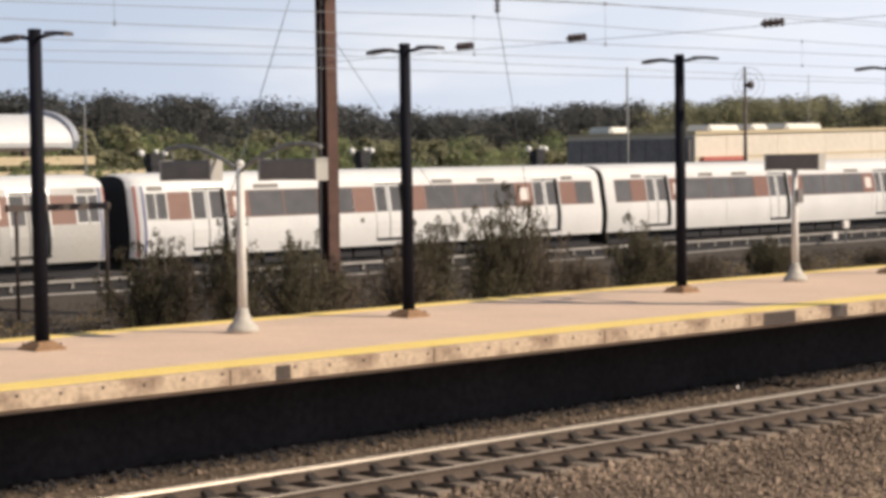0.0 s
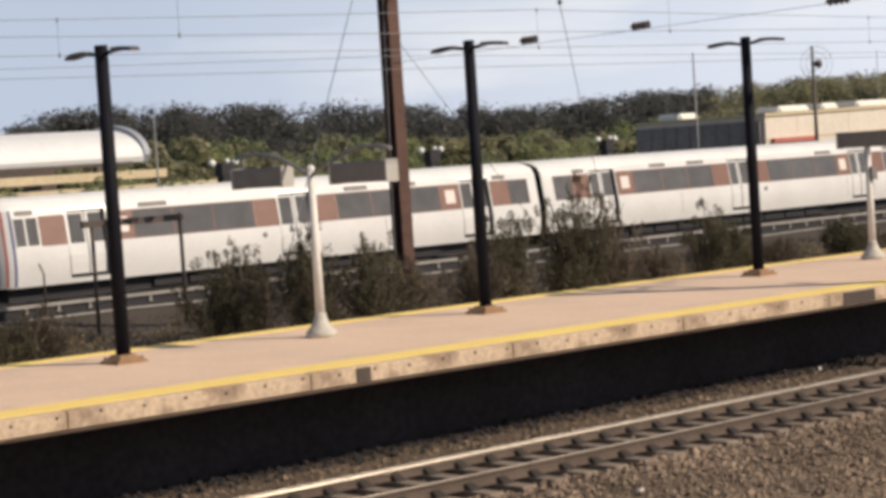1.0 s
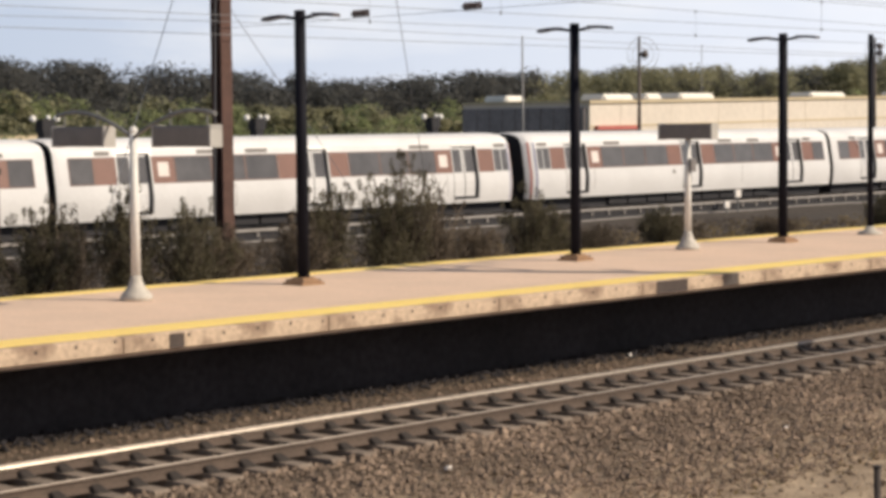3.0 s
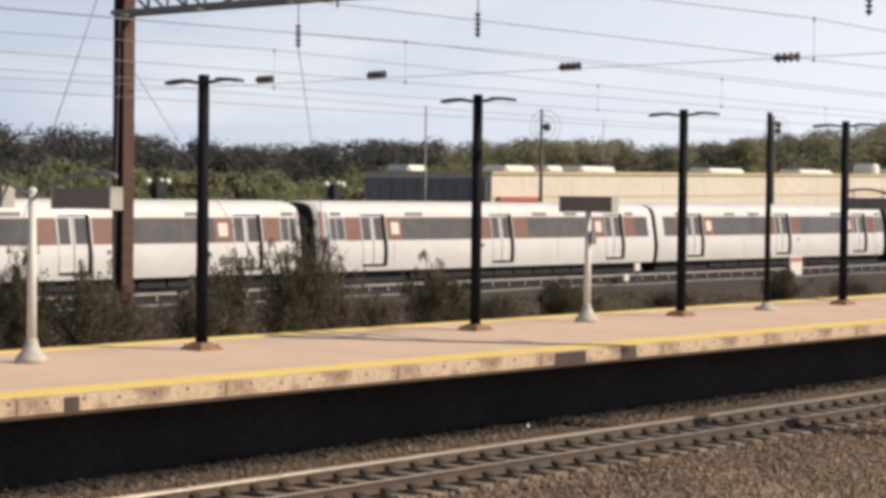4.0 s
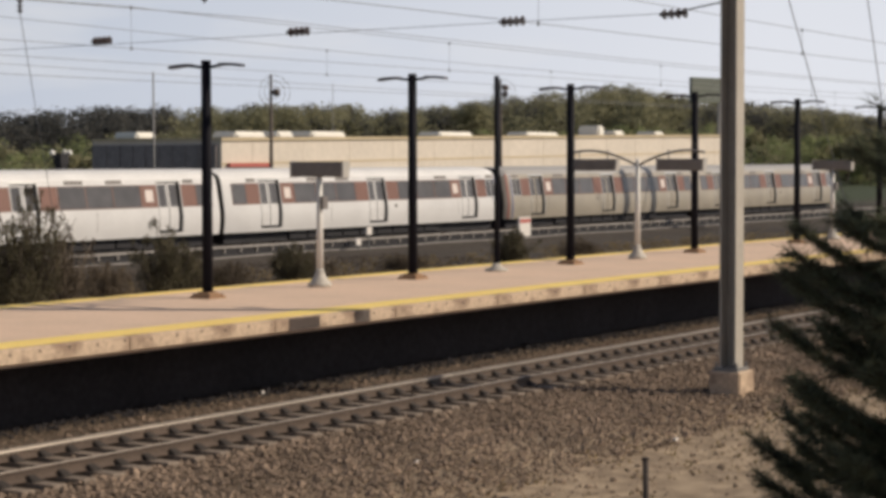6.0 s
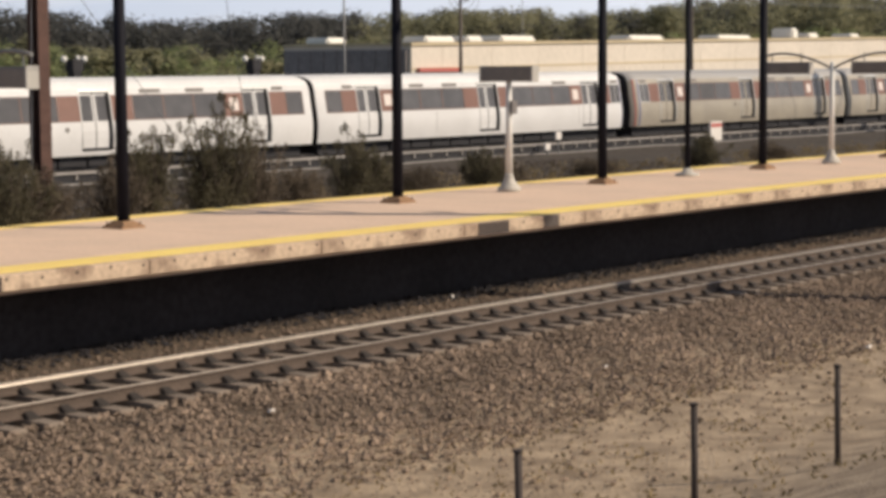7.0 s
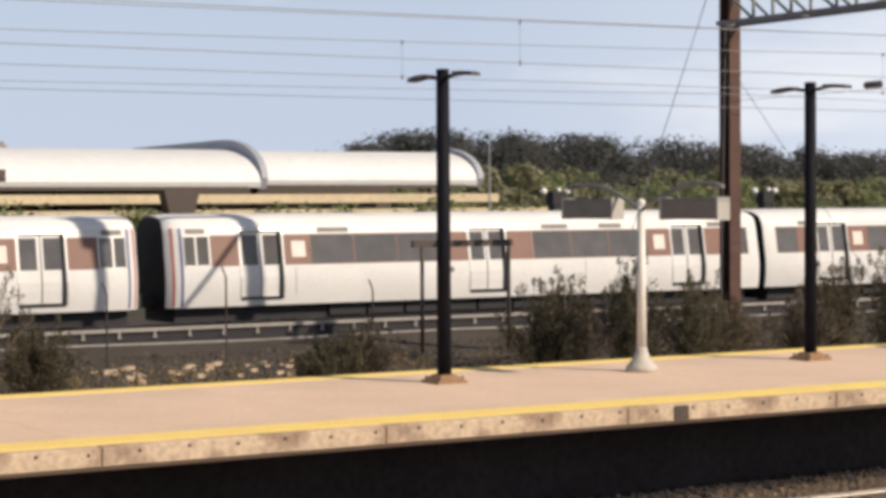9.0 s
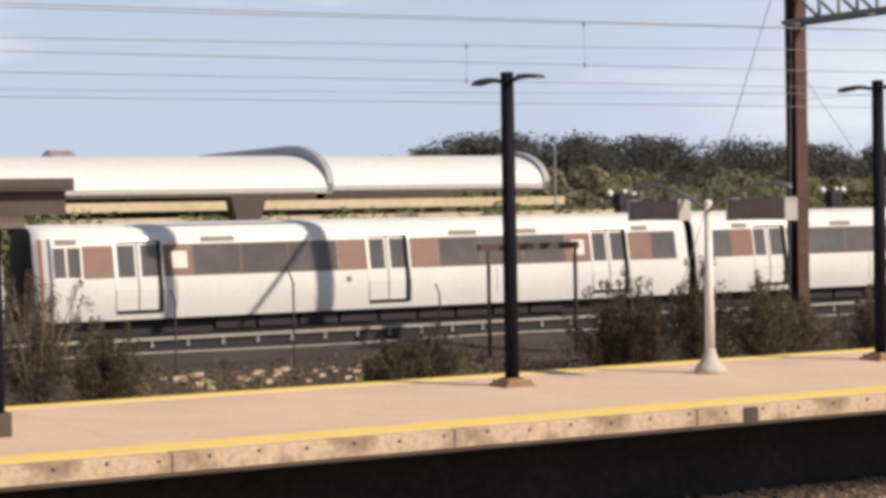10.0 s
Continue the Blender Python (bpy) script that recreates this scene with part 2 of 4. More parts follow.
CREAM = mat("cream_parapet", (0.58, 0.47, 0.31), 0.8, vary=0.12, scale=0.3, fine=4)
BROWNTRIM = mat("dark_brown_trim", (0.075, 0.052, 0.042), 0.6, vary=0.2, scale=2, fine=20)
GLOBE = mat("white_glass_globe", (0.85, 0.82, 0.76), 0.25, vary=0.05, bump=0)
GREENSIGN = mat("faded_green_board", (0.12, 0.135, 0.11), 0.7, vary=0.15)
POSTRUST = mat("rusted_post", (0.06, 0.045, 0.04), 0.8, vary=0.3, scale=8)
WHITEBOX = mat("white_enamel", (0.75, 0.70, 0.65), 0.5, vary=0.1)

# ---- building tools ----


def box(bm, x0, x1, y0, y1, z0, z1):
    vs = [bm.verts.new((x, y, z)) for z in (z0, z1) for y in (y0, y1) for x in (x0, x1)]
    for f in ((0, 2, 3, 1), (4, 5, 7, 6), (0, 1, 5, 4), (2, 6, 7, 3), (0, 4, 6, 2), (1, 3, 7, 5)):
        bm.faces.new([vs[i] for i in f])
    return vs


def rod(bm, a, b, ra, rb=None, seg=10, caps=True):
    a, b = Vector(a), Vector(b)
    rb = ra if rb is None else rb
    q = (b - a).to_track_quat("Z", "Y")
    rings = []
    for p, r in ((a, ra), (b, rb)):
        rings.append([bm.verts.new(p + q @ Vector((r * math.cos(t), r * math.sin(t), 0))) for t in [math.tau * k / seg for k in range(seg)]])
    for k in range(seg):
        f = bm.faces.new((rings[0][k], rings[0][(k + 1) % seg], rings[1][(k + 1) % seg], rings[1][k]))
        f.smooth = seg > 6
    if caps:
        bm.faces.new(rings[0][::-1])
        bm.faces.new(rings[1])


def tube(bm, pts, r, seg=6):
    """One bent, tapered tube through the points."""
    pts = [Vector(p) for p in pts]
    rings = []
    for k, (p, q) in enumerate(zip(pts, r)):
        d = pts[min(k + 1, len(pts) - 1)] - pts[max(k - 1, 0)]
        t = d.to_track_quat("Z", "Y") if d.length > 1e-6 else Euler().to_quaternion()
        rings.append([bm.verts.new(p + t @ Vector((q * math.cos(a), q * math.sin(a), 0))) for a in [math.tau * j / seg for j in range(seg)]])
    for a, b in zip(rings, rings[1:]):
        for k in range(seg):
            bm.faces.new((a[k], a[(k + 1) % seg], b[(k + 1) % seg], b[k])).smooth = True
    bm.faces.new(rings[0][::-1])
    bm.faces.new(rings[-1])


def lathe(bm, prof, seg=16):
    """Revolve (radius, height) pairs round z."""
    rings = [[bm.verts.new((r * math.cos(math.tau * k / seg), r * math.sin(math.tau * k / seg), z)) for k in range(seg)] for r, z in prof]
    for a, b in zip(rings, rings[1:]):
        for k in range(seg):
            bm.faces.new((a[k], a[(k + 1) % seg], b[(k + 1) % seg], b[k])).smooth = True
    bm.faces.new(rings[0][::-1])
    bm.faces.new(rings[-1])


def extrude_x(bm, prof, x0, x1, cap=True):
    """A closed outline of (y, z), run from x0 to x1."""
    a = [bm.verts.new((x0, y, z)) for y, z in prof]
    b = [bm.verts.new((x1, y, z)) for y, z in prof]
    n = len(prof)
    for k in range(n):
        bm.faces.new((a[k], b[k], b[(k + 1) % n], a[(k + 1) % n]))
    if cap:
        bm.faces.new(a)
        bm.faces.new(b[::-1])


def mesh_of(bm, name, material):
    bmesh.ops.recalc_face_normals(bm, faces=bm.faces)
    me = bpy.data.meshes.new(name)
    bm.to_mesh(me)
    bm.free()
    me.materials.append(material)
    return me


def part(name, bm, material, parent, label=""):
    ob = new(name, mesh_of(bm, name, material))
    ob.parent = parent
    return tagged(ob, label)


def piece(name, me, parent, m):
    ob = new(name, me)
    ob.parent = parent
    ob.matrix_basis = m
    return ob


def thing(name, label, category, group="", kind="", at=None):
    ob = tagged(new(name), label, category, group, kind)
    ob.empty_display_size = 0.1
    if at is not None:
        ob.matrix_basis = at
    return ob


def solid(name, bm, material, label, category, group="", kind=""):
    return tagged(new(name, mesh_of(bm, name, material)), label, category, group, kind)


def cloud_mesh(name, verts, faces, material):
    me = bpy.data.meshes.new(name)
    me.from_pydata(verts, [], faces)
    me.materials.append(material)
    return me


def leaves(rng, centres, radii, per, size, skin=False):
    """Small leaf blades, thrown round the centres of clumps. Gives vertices and faces."""
    c = np.repeat(np.asarray(centres, float), per, 0)
    r = np.repeat(np.asarray(radii, float), per, 0)
    n = len(c)
    d = rng.normal(size=(n, 3))
    d /= np.linalg.norm(d, axis=1)[:, None]
    p = c + d * r * rng.uniform(0.35, 1.0, (n, 1)) ** 0.6
    u = rng.normal(size=(n, 3))
    u /= np.linalg.norm(u, axis=1)[:, None]
    w = np.cross(u, rng.normal(size=(n, 3)))
    w /= np.linalg.norm(w, axis=1)[:, None]
    if skin:
        d2 = d * 0.5 + rng.normal(size=(n, 3)) * 0.3 + (0, 0, 0.8)
        d2 /= np.linalg.norm(d2, axis=1)[:, None]
        u = np.cross(d2, u)
        u /= np.linalg.norm(u, axis=1)[:, None]
        w = np.cross(d2, u) * 1.6
    s = size * rng.uniform(0.5, 1.4, (n, 1))
    v = np.stack([p - u * s, p + w * s * 0.45, p + u * s, p - w * s * 0.45], 1).reshape(-1, 3)
    return v, np.arange(4 * n).reshape(-1, 4)


# ---- the ground: one sheet to the horizon ----
def make_ground():
    ys = [-3000, -400, -30, -4, 2, 5, 7, 8.5, 9.5, 10.5, 12, 14, 16, 17.2, 17.62, 17.90, 17.98, 18.32, 18.42, 19.33, 19.42, 19.76, 19.86, 20.45, 28, 38, 46, 48, 49.2, 58.5, 60, 75, 120, 200, 330, 420, 600, 3000]
    zs = [2.3, 2.3, 2.3, 2.35, 2.1, 1.3, 0.55, 0.1, -0.15, -0.25, -0.3, -0.3, -0.29, -0.29, -0.25, -0.25, -0.42, -0.42, -0.25, -0.25, -0.42, -0.42, -0.26, -0.27, -0.3, -0.15, -0.1, -0.05, 0.08, 0.08, -0.2, -0.3, -0.5, -0.8, -1, -1, -1, -1]
    xs = [-3000, -500, -100] + [x * 2.5 - 40 for x in range(0, 80)] + [220, 350, 600, 1200, 3000]
    bm = bmesh.new()
    grid = []
    for y, z in zip(ys, zs):
        row = []
        for x in xs:
            inside = -50 < x < 170 and -30 < y < 50
            dz = 0.05 * noise.noise(Vector((x * 0.35, y * 0.5, 1))) if inside and not 16 < y < 29 else 0
            row.append(bm.verts.new((x, y, z + dz)))
        grid.append(row)
    for a, b in zip(grid, grid[1:]):
        for k in range(len(xs) - 1):
            bm.faces.new((a[k], a[k + 1], b[k + 1], b[k])).smooth = True
    solid("ground", bm, GROUND, "brown ballast and tan bare dirt along railway tracks", "ground", kind="structure")


make_ground()


def stones_mesh(name, rng, n, xr, yr, zf, size, thin=1.0, material=None):
    """Loose angular stones: flattened octahedra, each its own island."""
    x, y = rng.uniform(*xr, n), yr[1] - (yr[1] - yr[0]) * rng.beta(1, thin, n)
    s = size * np.clip(rng.lognormal(-0.1, 0.42, (n, 1, 1)), 0.4, 2.4)
    o = np.array([(1, 0, 0), (0, 1, 0), (-1, 0, 0), (0, -1, 0), (0, 0, 0.8), (0, 0, -0.6)], float)[None] * rng.uniform(0.55, 1.25, (n, 6, 1))
    a = rng.uniform(0, math.tau, n)
    ca, sa = np.cos(a)[:, None], np.sin(a)[:, None]
    o = np.stack([o[..., 0] * ca - o[..., 1] * sa, o[..., 0] * sa + o[..., 1] * ca, o[..., 2]], -1) * s
    v = (o + np.stack([x, y, zf(x, y)], 1)[:, None]).reshape(-1, 3)
    f = np.array([(0, 1, 4), (1, 2, 4), (2, 3, 4), (3, 0, 4), (1, 0, 5), (2, 1, 5), (3, 2, 5), (0, 3, 5)])
    f = (f[None] + 6 * np.arange(n)[:, None, None]).reshape(-1, 3)
    return cloud_mesh(name, v, f, material or STONE)


rng = np.random.default_rng(5)
flat = lambda x, y: np.interp(y, [10.5, 12, 16, 17.2, 17.6, 17.9, 17.98, 18.3, 18.42, 19.33, 19.42, 19.74, 19.86, 20.45, 21, 28], [-0.25, -0.29, -0.28, -0.25, -0.23, -0.23, -0.37, -0.37, -0.23, -0.23, -0.37, -0.37, -0.24, -0.24, -0.28, -0.28]) + rng.uniform(-0.01, 0.035, len(x))
tagged(new("ballast", stones_mesh("ballast", rng, 40000, (11, 50), (12.9, 17.95), flat, 0.033, 1.35)), "loose grey-brown crushed stone ballast", "ballast", kind="stuff")
tagged(new("ballast", stones_mesh("ballast", rng, 20000, (10, 60), (17.90, 20.4), lambda x, y: flat(x, y), 0.034, 1.0, DARKSTONE)), "dark crushed stone ballast between the rails", "ballast", kind="stuff")

tagged(new("ballast", stones_mesh("ballast", rng, 3000, (11, 50), (9.5, 14.0), flat, 0.026, 1.6)), "scattered small stones on bare dirt", "ballast", kind="stuff")
# dark stones added to paint the shade out from the foot of the wall
tagged(new("cinders", stones_mesh("cinders", rng, 9000, (10, 75), (21.55, 22.75), lambda x, y: flat(x, y) + 0.03, 0.032, 1.7, UNDER)), "near-black stones that paint the platform shade along its foot", "ballast", kind="stuff")
tagged(new("ballast", stones_mesh("ballast", rng, 7500, (10, 60), (20.35, 21.8), lambda x, y: flat(x, y), 0.030)), "crushed stone ballast beside the platform", "ballast", kind="stuff")
tagged(new("ballast", stones_mesh("ballast", rng, 14000, (8, 70), (37.5, 48.2), lambda x, y: np.interp(y, [37, 46, 48.2], [-0.16, -0.1, -0.04]) + rng.uniform(-0.02, 0.03, len(x)), 0.055, 1.0, VERGESTONE)), "coarse brown stones on the metro verge", "ballast", kind="stuff")

# ---- the near track ----
RAIL_N, RAIL_F = 18.263, 19.70


def rail_profile(y, top):
    return [(y - 0.07, top - 0.17), (y + 0.07, top - 0.17), (y + 0.07, top - 0.155), (y + 0.012, top - 0.12), (y + 0.012, top - 0.045), (y + 0.036, top - 0.035),
            (y + 0.036, top - 0.006), (y - 0.036, top - 0.006), (y - 0.036, top - 0.035), (y - 0.012, top - 0.045), (y - 0.012, top - 0.12), (y - 0.07, top - 0.155)]


def make_track(name, label, y0, y1, top, x0, x1, tie_len, step):
    tr = thing(name, label, "railway track", kind="structure")
    for y in (y0, y1):
        bm = bmesh.new()
        extrude_x(bm, rail_profile(y, top), x0, x1)
        r = part("rail", bm, RAILSIDE, tr)
        bm = bmesh.new()
        g = 1 if y == y0 else -1                     # towards the other rail
        extrude_x(bm, [(y - g * 0.034, top - 0.0055), (y - g * 0.030, top), (y + g * 0.016, top), (y + g * 0.022, top - 0.003), (y + g * 0.041, top - 0.040),
                       (y + g * 0.0362, top - 0.040), (y + g * 0.0362, top - 0.0055)], x0, x1)
        part("rail_head", bm, RAILTOP, r, "shiny running surface with a worn gauge face")
    return tr


track = make_track("track_1", "rusty steel rails on concrete ties in ballast", RAIL_N, RAIL_F, 0.0, -20, 260, 2.6, 0.61)

# ---- the island platform ----
PF, PB, PZ = 20.84, 27.42, 1.22
X0, X1 = -14.0, 140.0
platform = thing("platform", "tan concrete island platform with yellow edge strips", "platform", kind="structure")
bm = bmesh.new()
box(bm, X0, X1, PF + 0.16, PB - 0.16, 0.93, PZ - 0.02)
part("slab", bm, CONCRETE, platform)
# the platform's shade is put into this wall's colour
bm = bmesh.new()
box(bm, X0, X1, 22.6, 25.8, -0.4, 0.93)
part("support_wall", bm, UNDER, platform, "concrete wall under the platform, painted near-black for its shade")
for ya, yb in ((21.05, 21.75), (26.86, 27.34)):
    bm = bmesh.new()
    box(bm, X0, X1, ya, yb, PZ - 0.01, PZ + 0.006)
    part("edge_strip", bm, YELLOW, platform, "yellow painted warning strip")

# ---- the far metro track, its third rail and cover ----
TZ = 0.33
TY = 53.9
metro_track = make_track("track_2", "metro rails on a low ballast bed", TY - 0.717, TY + 0.717, TZ, -60, 330, 2.5, 0.7)
third = thing("third_rail", "weathered pale third rail cover board on brackets", "third rail", kind="structure")
bm = bmesh.new()
box(bm, -40, 260, 50.28, 50.56, 0.49, 0.535)
box(bm, -40, 260, 50.27, 50.30, 0.45, 0.535)
part("cover_board", bm, COVERBOARD, third)
bm = bmesh.new()
extrude_x(bm, rail_profile(50.45, 0.44), -40, 260)
part("contact_rail", bm, RAILSIDE, third)
# added black board, fills the gap below the cover
bm = bmesh.new()
box(bm, -40, 260, 50.36, 50.39, 0.0, 0.48)
part("side_board", bm, CARDARK, third, "black board along the third rail")
bm = bmesh.new()
box(bm, 0, 0.06, 50.29, 50.34, 0.30, 0.49)
box(bm, -0.03, 0.09, 50.29, 50.49, 0.27, 0.31)
BRACKET = mesh_of(bm, "bracket", COVERBOARD)
for k in range(118):
    piece("bracket", BRACKET, third, pose(11 + 1.05 * k, 0, 0))
bm = bmesh.new()
for k in range(64):
    a = -20 + 3.2 * k
    sag = 0.03 * math.sin(k * 1.7)
    rod(bm, (a, 49.95, 0.12 + sag), (a + 3.2, 49.95, 0.12 + 0.03 * math.sin((k + 1) * 1.7)), 0.032, seg=6, caps=False)
solid("conduit", bm, COVERBOARD, "pale cable conduit lying beside the metro track", "conduit", kind="structure")

# ---- metro cars ----
CAR = 22.86
SIDE = [(1.45, 0.60), (1.50, 0.85), (1.53, 1.20), (1.53, 1.45), (1.49, 1.77), (1.40, 2.30), (1.33, 2.71), (1.27, 2.92), (1.12, 3.12), (0.80, 3.25), (0.40, 3.31), (0.0, 3.33)]


def side_y(z):
    return float(np.interp(z, [p[1] for p in SIDE[:8]], [p[0] for p in SIDE[:8]]))


def nose(x):
    """How far the car's side draws in towards its rounded cab end."""
    return float(np.interp(x, [-11.0, -10.9, -10.74, -10.52], [0.76, 0.87, 0.955, 1.0]))


def side_panel(bm, x0, x1, z0, z1, lo, hi, s):
    """A plate that follows the car's curved side, from depth lo to hi outside it; s: -1 or 1, which side."""
    zz = sorted({z0, z1, *[p[1] for p in SIDE if z0 < p[1] < z1]})
    rows = [[bm.verts.new((x, s * (side_y(z) * nose(x) + o), z)) for x, o in ((x0, lo), (x1, lo), (x1, hi), (x0, hi))] for z in zz]
    for a, b in zip(rows, rows[1:]):
        for k in range(4):
            bm.faces.new((a[k], a[(k + 1) % 4], b[(k + 1) % 4], b[k]))
    bm.faces.new(rows[0])
    bm.faces.new(rows[-1][::-1])


def make_car(body, label):
    """A metro car 22.3 m over its ends, origin at its middle on the rail; cab end towards -x."""
    car = thing("metro_car", label, "metro car", "metro train")
    h = 11.28
    stations = [(-11.0, nose(-11.0), -0.12), (-10.9, nose(-10.9), -0.05), (-10.74, nose(-10.74), -0.01), (-10.52, 1, 0), (h - 0.2, 1, 0), (h, 0.95, -0.04)]
    e = -11.43                                       # distances along the car run from its coupling at the cab end
    doors = [(2.72, 4.10), (10.74, 12.12), (18.86, 20.24)]
    cuts = sorted(e + d for ab in doors for d in ab)
    stations[4:4] = [(x, 1, 0) for x in cuts]
    full = [(-y, z) for y, z in SIDE] + [(y, z) for y, z in SIDE[-2::-1]]
    for nm, lo, hi, mt in (("body", 0, 7, body), ("roof", 7, 15, CARROOF if body is not CARTAN else CARGREY), ("body", 15, 22, body)):
        bm = bmesh.new()
        rows = [[bm.verts.new((x, y * sy, z + (dz if z > 2 else 0))) for y, z in full[lo:hi + 1]] for x, sy, dz in stations]
        for i, (a, b) in enumerate(zip(rows, rows[1:])):
            for k in range(len(a) - 1):
                zm = (a[k].co.z + a[k + 1].co.z) / 2
                if nm == "body" and i in (4, 6, 8) and 0.86 < zm < 2.85:
                    continue                         # a doorway
                bm.faces.new((a[k], a[k + 1], b[k + 1], b[k])).smooth = True
        part(nm, bm, mt, car)
    for x, s in ((-10.97, 0.75), (h - 0.02, 0.93)):
        bm = bmesh.new()
        prof = [(y * s, z - 0.06) for y, z in full]
        extrude_x(bm, prof, x - 0.03, x + 0.03)
        part("end_wall", bm, CARDARK, car, "black car end")
    bm = bmesh.new()
    box(bm, h - 0.1, h + 0.14, -0.55, 0.55, 0.9, 2.9)
    part("gangway", bm, CARDARK, car)
    bm = bmesh.new()
    box(bm, -11.42, -10.9, -0.4, 0.4, 0.6, 1.0)
    part("coupler", bm, CARDARK, car)
    bm = bmesh.new()
    box(bm, -10.7, 10.9, -1.08, 1.08, 0.14, 0.86)
    box(bm, -10.6, 10.6, -1.30, 1.30, 0.55, 0.84)
    for k in range(9):
        x = -5.6 + 1.35 * k
        box(bm, x, x + 1.25, -1.2, 1.2, 0.22, 0.6)
    part("underframe", bm, CARDARK, car)
    for x in (-7.9, 7.9):
        bm = bmesh.new()
        vs = [bm.verts.new((x + dx, dy, z)) for z in (0.30, 0.62) for dx, dy in ((-1.6, -1.1), (1.6, -1.1), (1.6, 1.1), (-1.6, 1.1), (-1.2, -0.95), (1.2, -0.95), (1.2, 0.95), (-1.2, 0.95))]
        for k in range(4):
            q = (k + 1) % 4
            bm.faces.new((vs[k], vs[q], vs[8 + q], vs[8 + k]))
            bm.faces.new((vs[4 + k], vs[12 + k], vs[12 + q], vs[4 + q]))
            bm.faces.new((vs[8 + k], vs[8 + q], vs[12 + q], vs[12 + k]))
            bm.faces.new((vs[k], vs[4 + k], vs[4 + q], vs[q]))
        b = part("bogie", bm, CARDARK, car)
        for dx in (-1.1, 1.1):
            bm = bmesh.new()
            rod(bm, (x + dx, -0.80, 0.36), (x + dx, -0.66, 0.36), 0.36, seg=16)
            rod(bm, (x + dx, 0.66, 0.36), (x + dx, 0.80, 0.36), 0.36, seg=16)
            rod(bm, (x + dx, -0.8, 0.36), (x + dx, 0.8, 0.36), 0.07, seg=8)
            part("wheelset", bm, RAILSIDE, b)
    browns = [(1.72, 2.68), (4.16, 5.05), (9.72, 10.68), (12.18, 13.16), (17.85, 18.80), (20.30, 21.20)]
    panes = [(0.92, 1.27), (1.30, 1.70), (5.10, 6.52), (6.60, 8.05), (8.12, 9.66), (13.22, 14.66), (14.74, 16.18), (16.26, 17.80), (21.24, 22.15)]
    for s in (-1, 1):
        for a, b in browns:
            bm = bmesh.new()
            side_panel(bm, e + a, e + b, 1.79, 2.70, -0.02, 0.005, s)
            part("band_panel", bm, CARBROWN, car, "brown painted panel")
        for a, b in panes:
            bm = bmesh.new()
            side_panel(bm, e + a, e + b, 1.83, 2.67, -0.02, 0.006, s)
            w = part("window", bm, CARGLASS, car)
            bm = bmesh.new()
            side_panel(bm, e + a - 0.045, e + a, 1.79, 2.70, -0.02, 0.010, s)
            side_panel(bm, e + b, e + b + 0.045, 1.79, 2.70, -0.02, 0.010, s)
            side_panel(bm, e + a, e + b, 1.79, 1.83, -0.02, 0.010, s)
            side_panel(bm, e + a, e + b, 2.67, 2.70, -0.02, 0.010, s)
            part("window_gasket", bm, WINDOWPOST if b - a > 0.6 else FRAME, w)
        for a, b in doors:
            mid = (a + b) / 2
            for p, q in ((a, mid - 0.015), (mid + 0.015, b)):
                bm = bmesh.new()
                side_panel(bm, e + p, e + q, 0.84, 2.93, -0.14, -0.10, s)
                leaf = part("door_leaf", bm, body, car)
                bm = bmesh.new()
                side_panel(bm, e + p + 0.10, e + q - 0.07, 1.80, 2.70, -0.11, -0.095, s)
                part("door_window", bm, CARGLASS, leaf)
            bm = bmesh.new()
            side_panel(bm, e + a - 0.055, e + a, 0.84, 2.92, -0.14, 0.012, s)
            side_panel(bm, e + b, e + b + 0.055, 0.84, 2.92, -0.14, 0.012, s)
            side_panel(bm, e + a, e + b, 2.82, 2.92, -0.14, 0.012, s)
            part("door_frame", bm, FRAME, car)
            bm = bmesh.new()
            # black strip on one jamb paints the shaded side of the doorway
            j0, j1 = (b - 0.07, b) if s < 0 else (a, a + 0.07)
            side_panel(bm, e + j0, e + j1, 0.86, 2.82, -0.12, -0.02, s)
            side_panel(bm, e + mid - 0.014, e + mid + 0.014, 0.86, 2.82, -0.12, -0.09, s)
            side_panel(bm, e + a, e + b, 0.79, 0.86, -0.14, 0.05, s)
            part("door_seal_and_shade", bm, CARDARK, car, "black rubber door seal and sill, with a jamb strip painted as shade")
        for a in (4.42, 18.10):
            bm = bmesh.new()
            side_panel(bm, e + a, e + a + 0.46, 2.02, 2.50, 0.0, 0.010, s)
            part("emblem_plate", bm, PLATE, car, "pale square emblem plate")
        for a, w in ((5.35, 1.05), (1.0, 0.6), (13.6, 1.0), (15.9, 0.9), (20.5, 0.6)):
            bm = bmesh.new()
            side_panel(bm, e + a, e + a + w, 2.76, 2.90, -0.02, 0.02, s)
            part("vent", bm, VENT, car, "grey ventilation grille")
        for a, b, mt, nm in ((0.56, 0.63, STRIPERED, "red_stripe"), (0.78, 0.86, STRIPEBLUE, "blue_stripe")):
            bm = bmesh.new()
            side_panel(bm, e + a, e + b, 0.64, 2.92, -0.03, 0.007, s)
            part(nm, bm, mt, car)
        for a in (4.5, 15.2):
            bm = bmesh.new()
            side_panel(bm, e + a, e + a + 0.02, 0.9, 1.7, -0.02, 0.003, s)
            part("side_seam", bm, VENT, car)
        bm = bmesh.new()
        c = (e + 10.02, s * (side_y(1.52) + 0.0), 1.52)
        rod(bm, c, (c[0], c[1] + s * 0.02, c[2]), 0.09, seg=12)
        part("number_disc", bm, VENT, car)
    return car


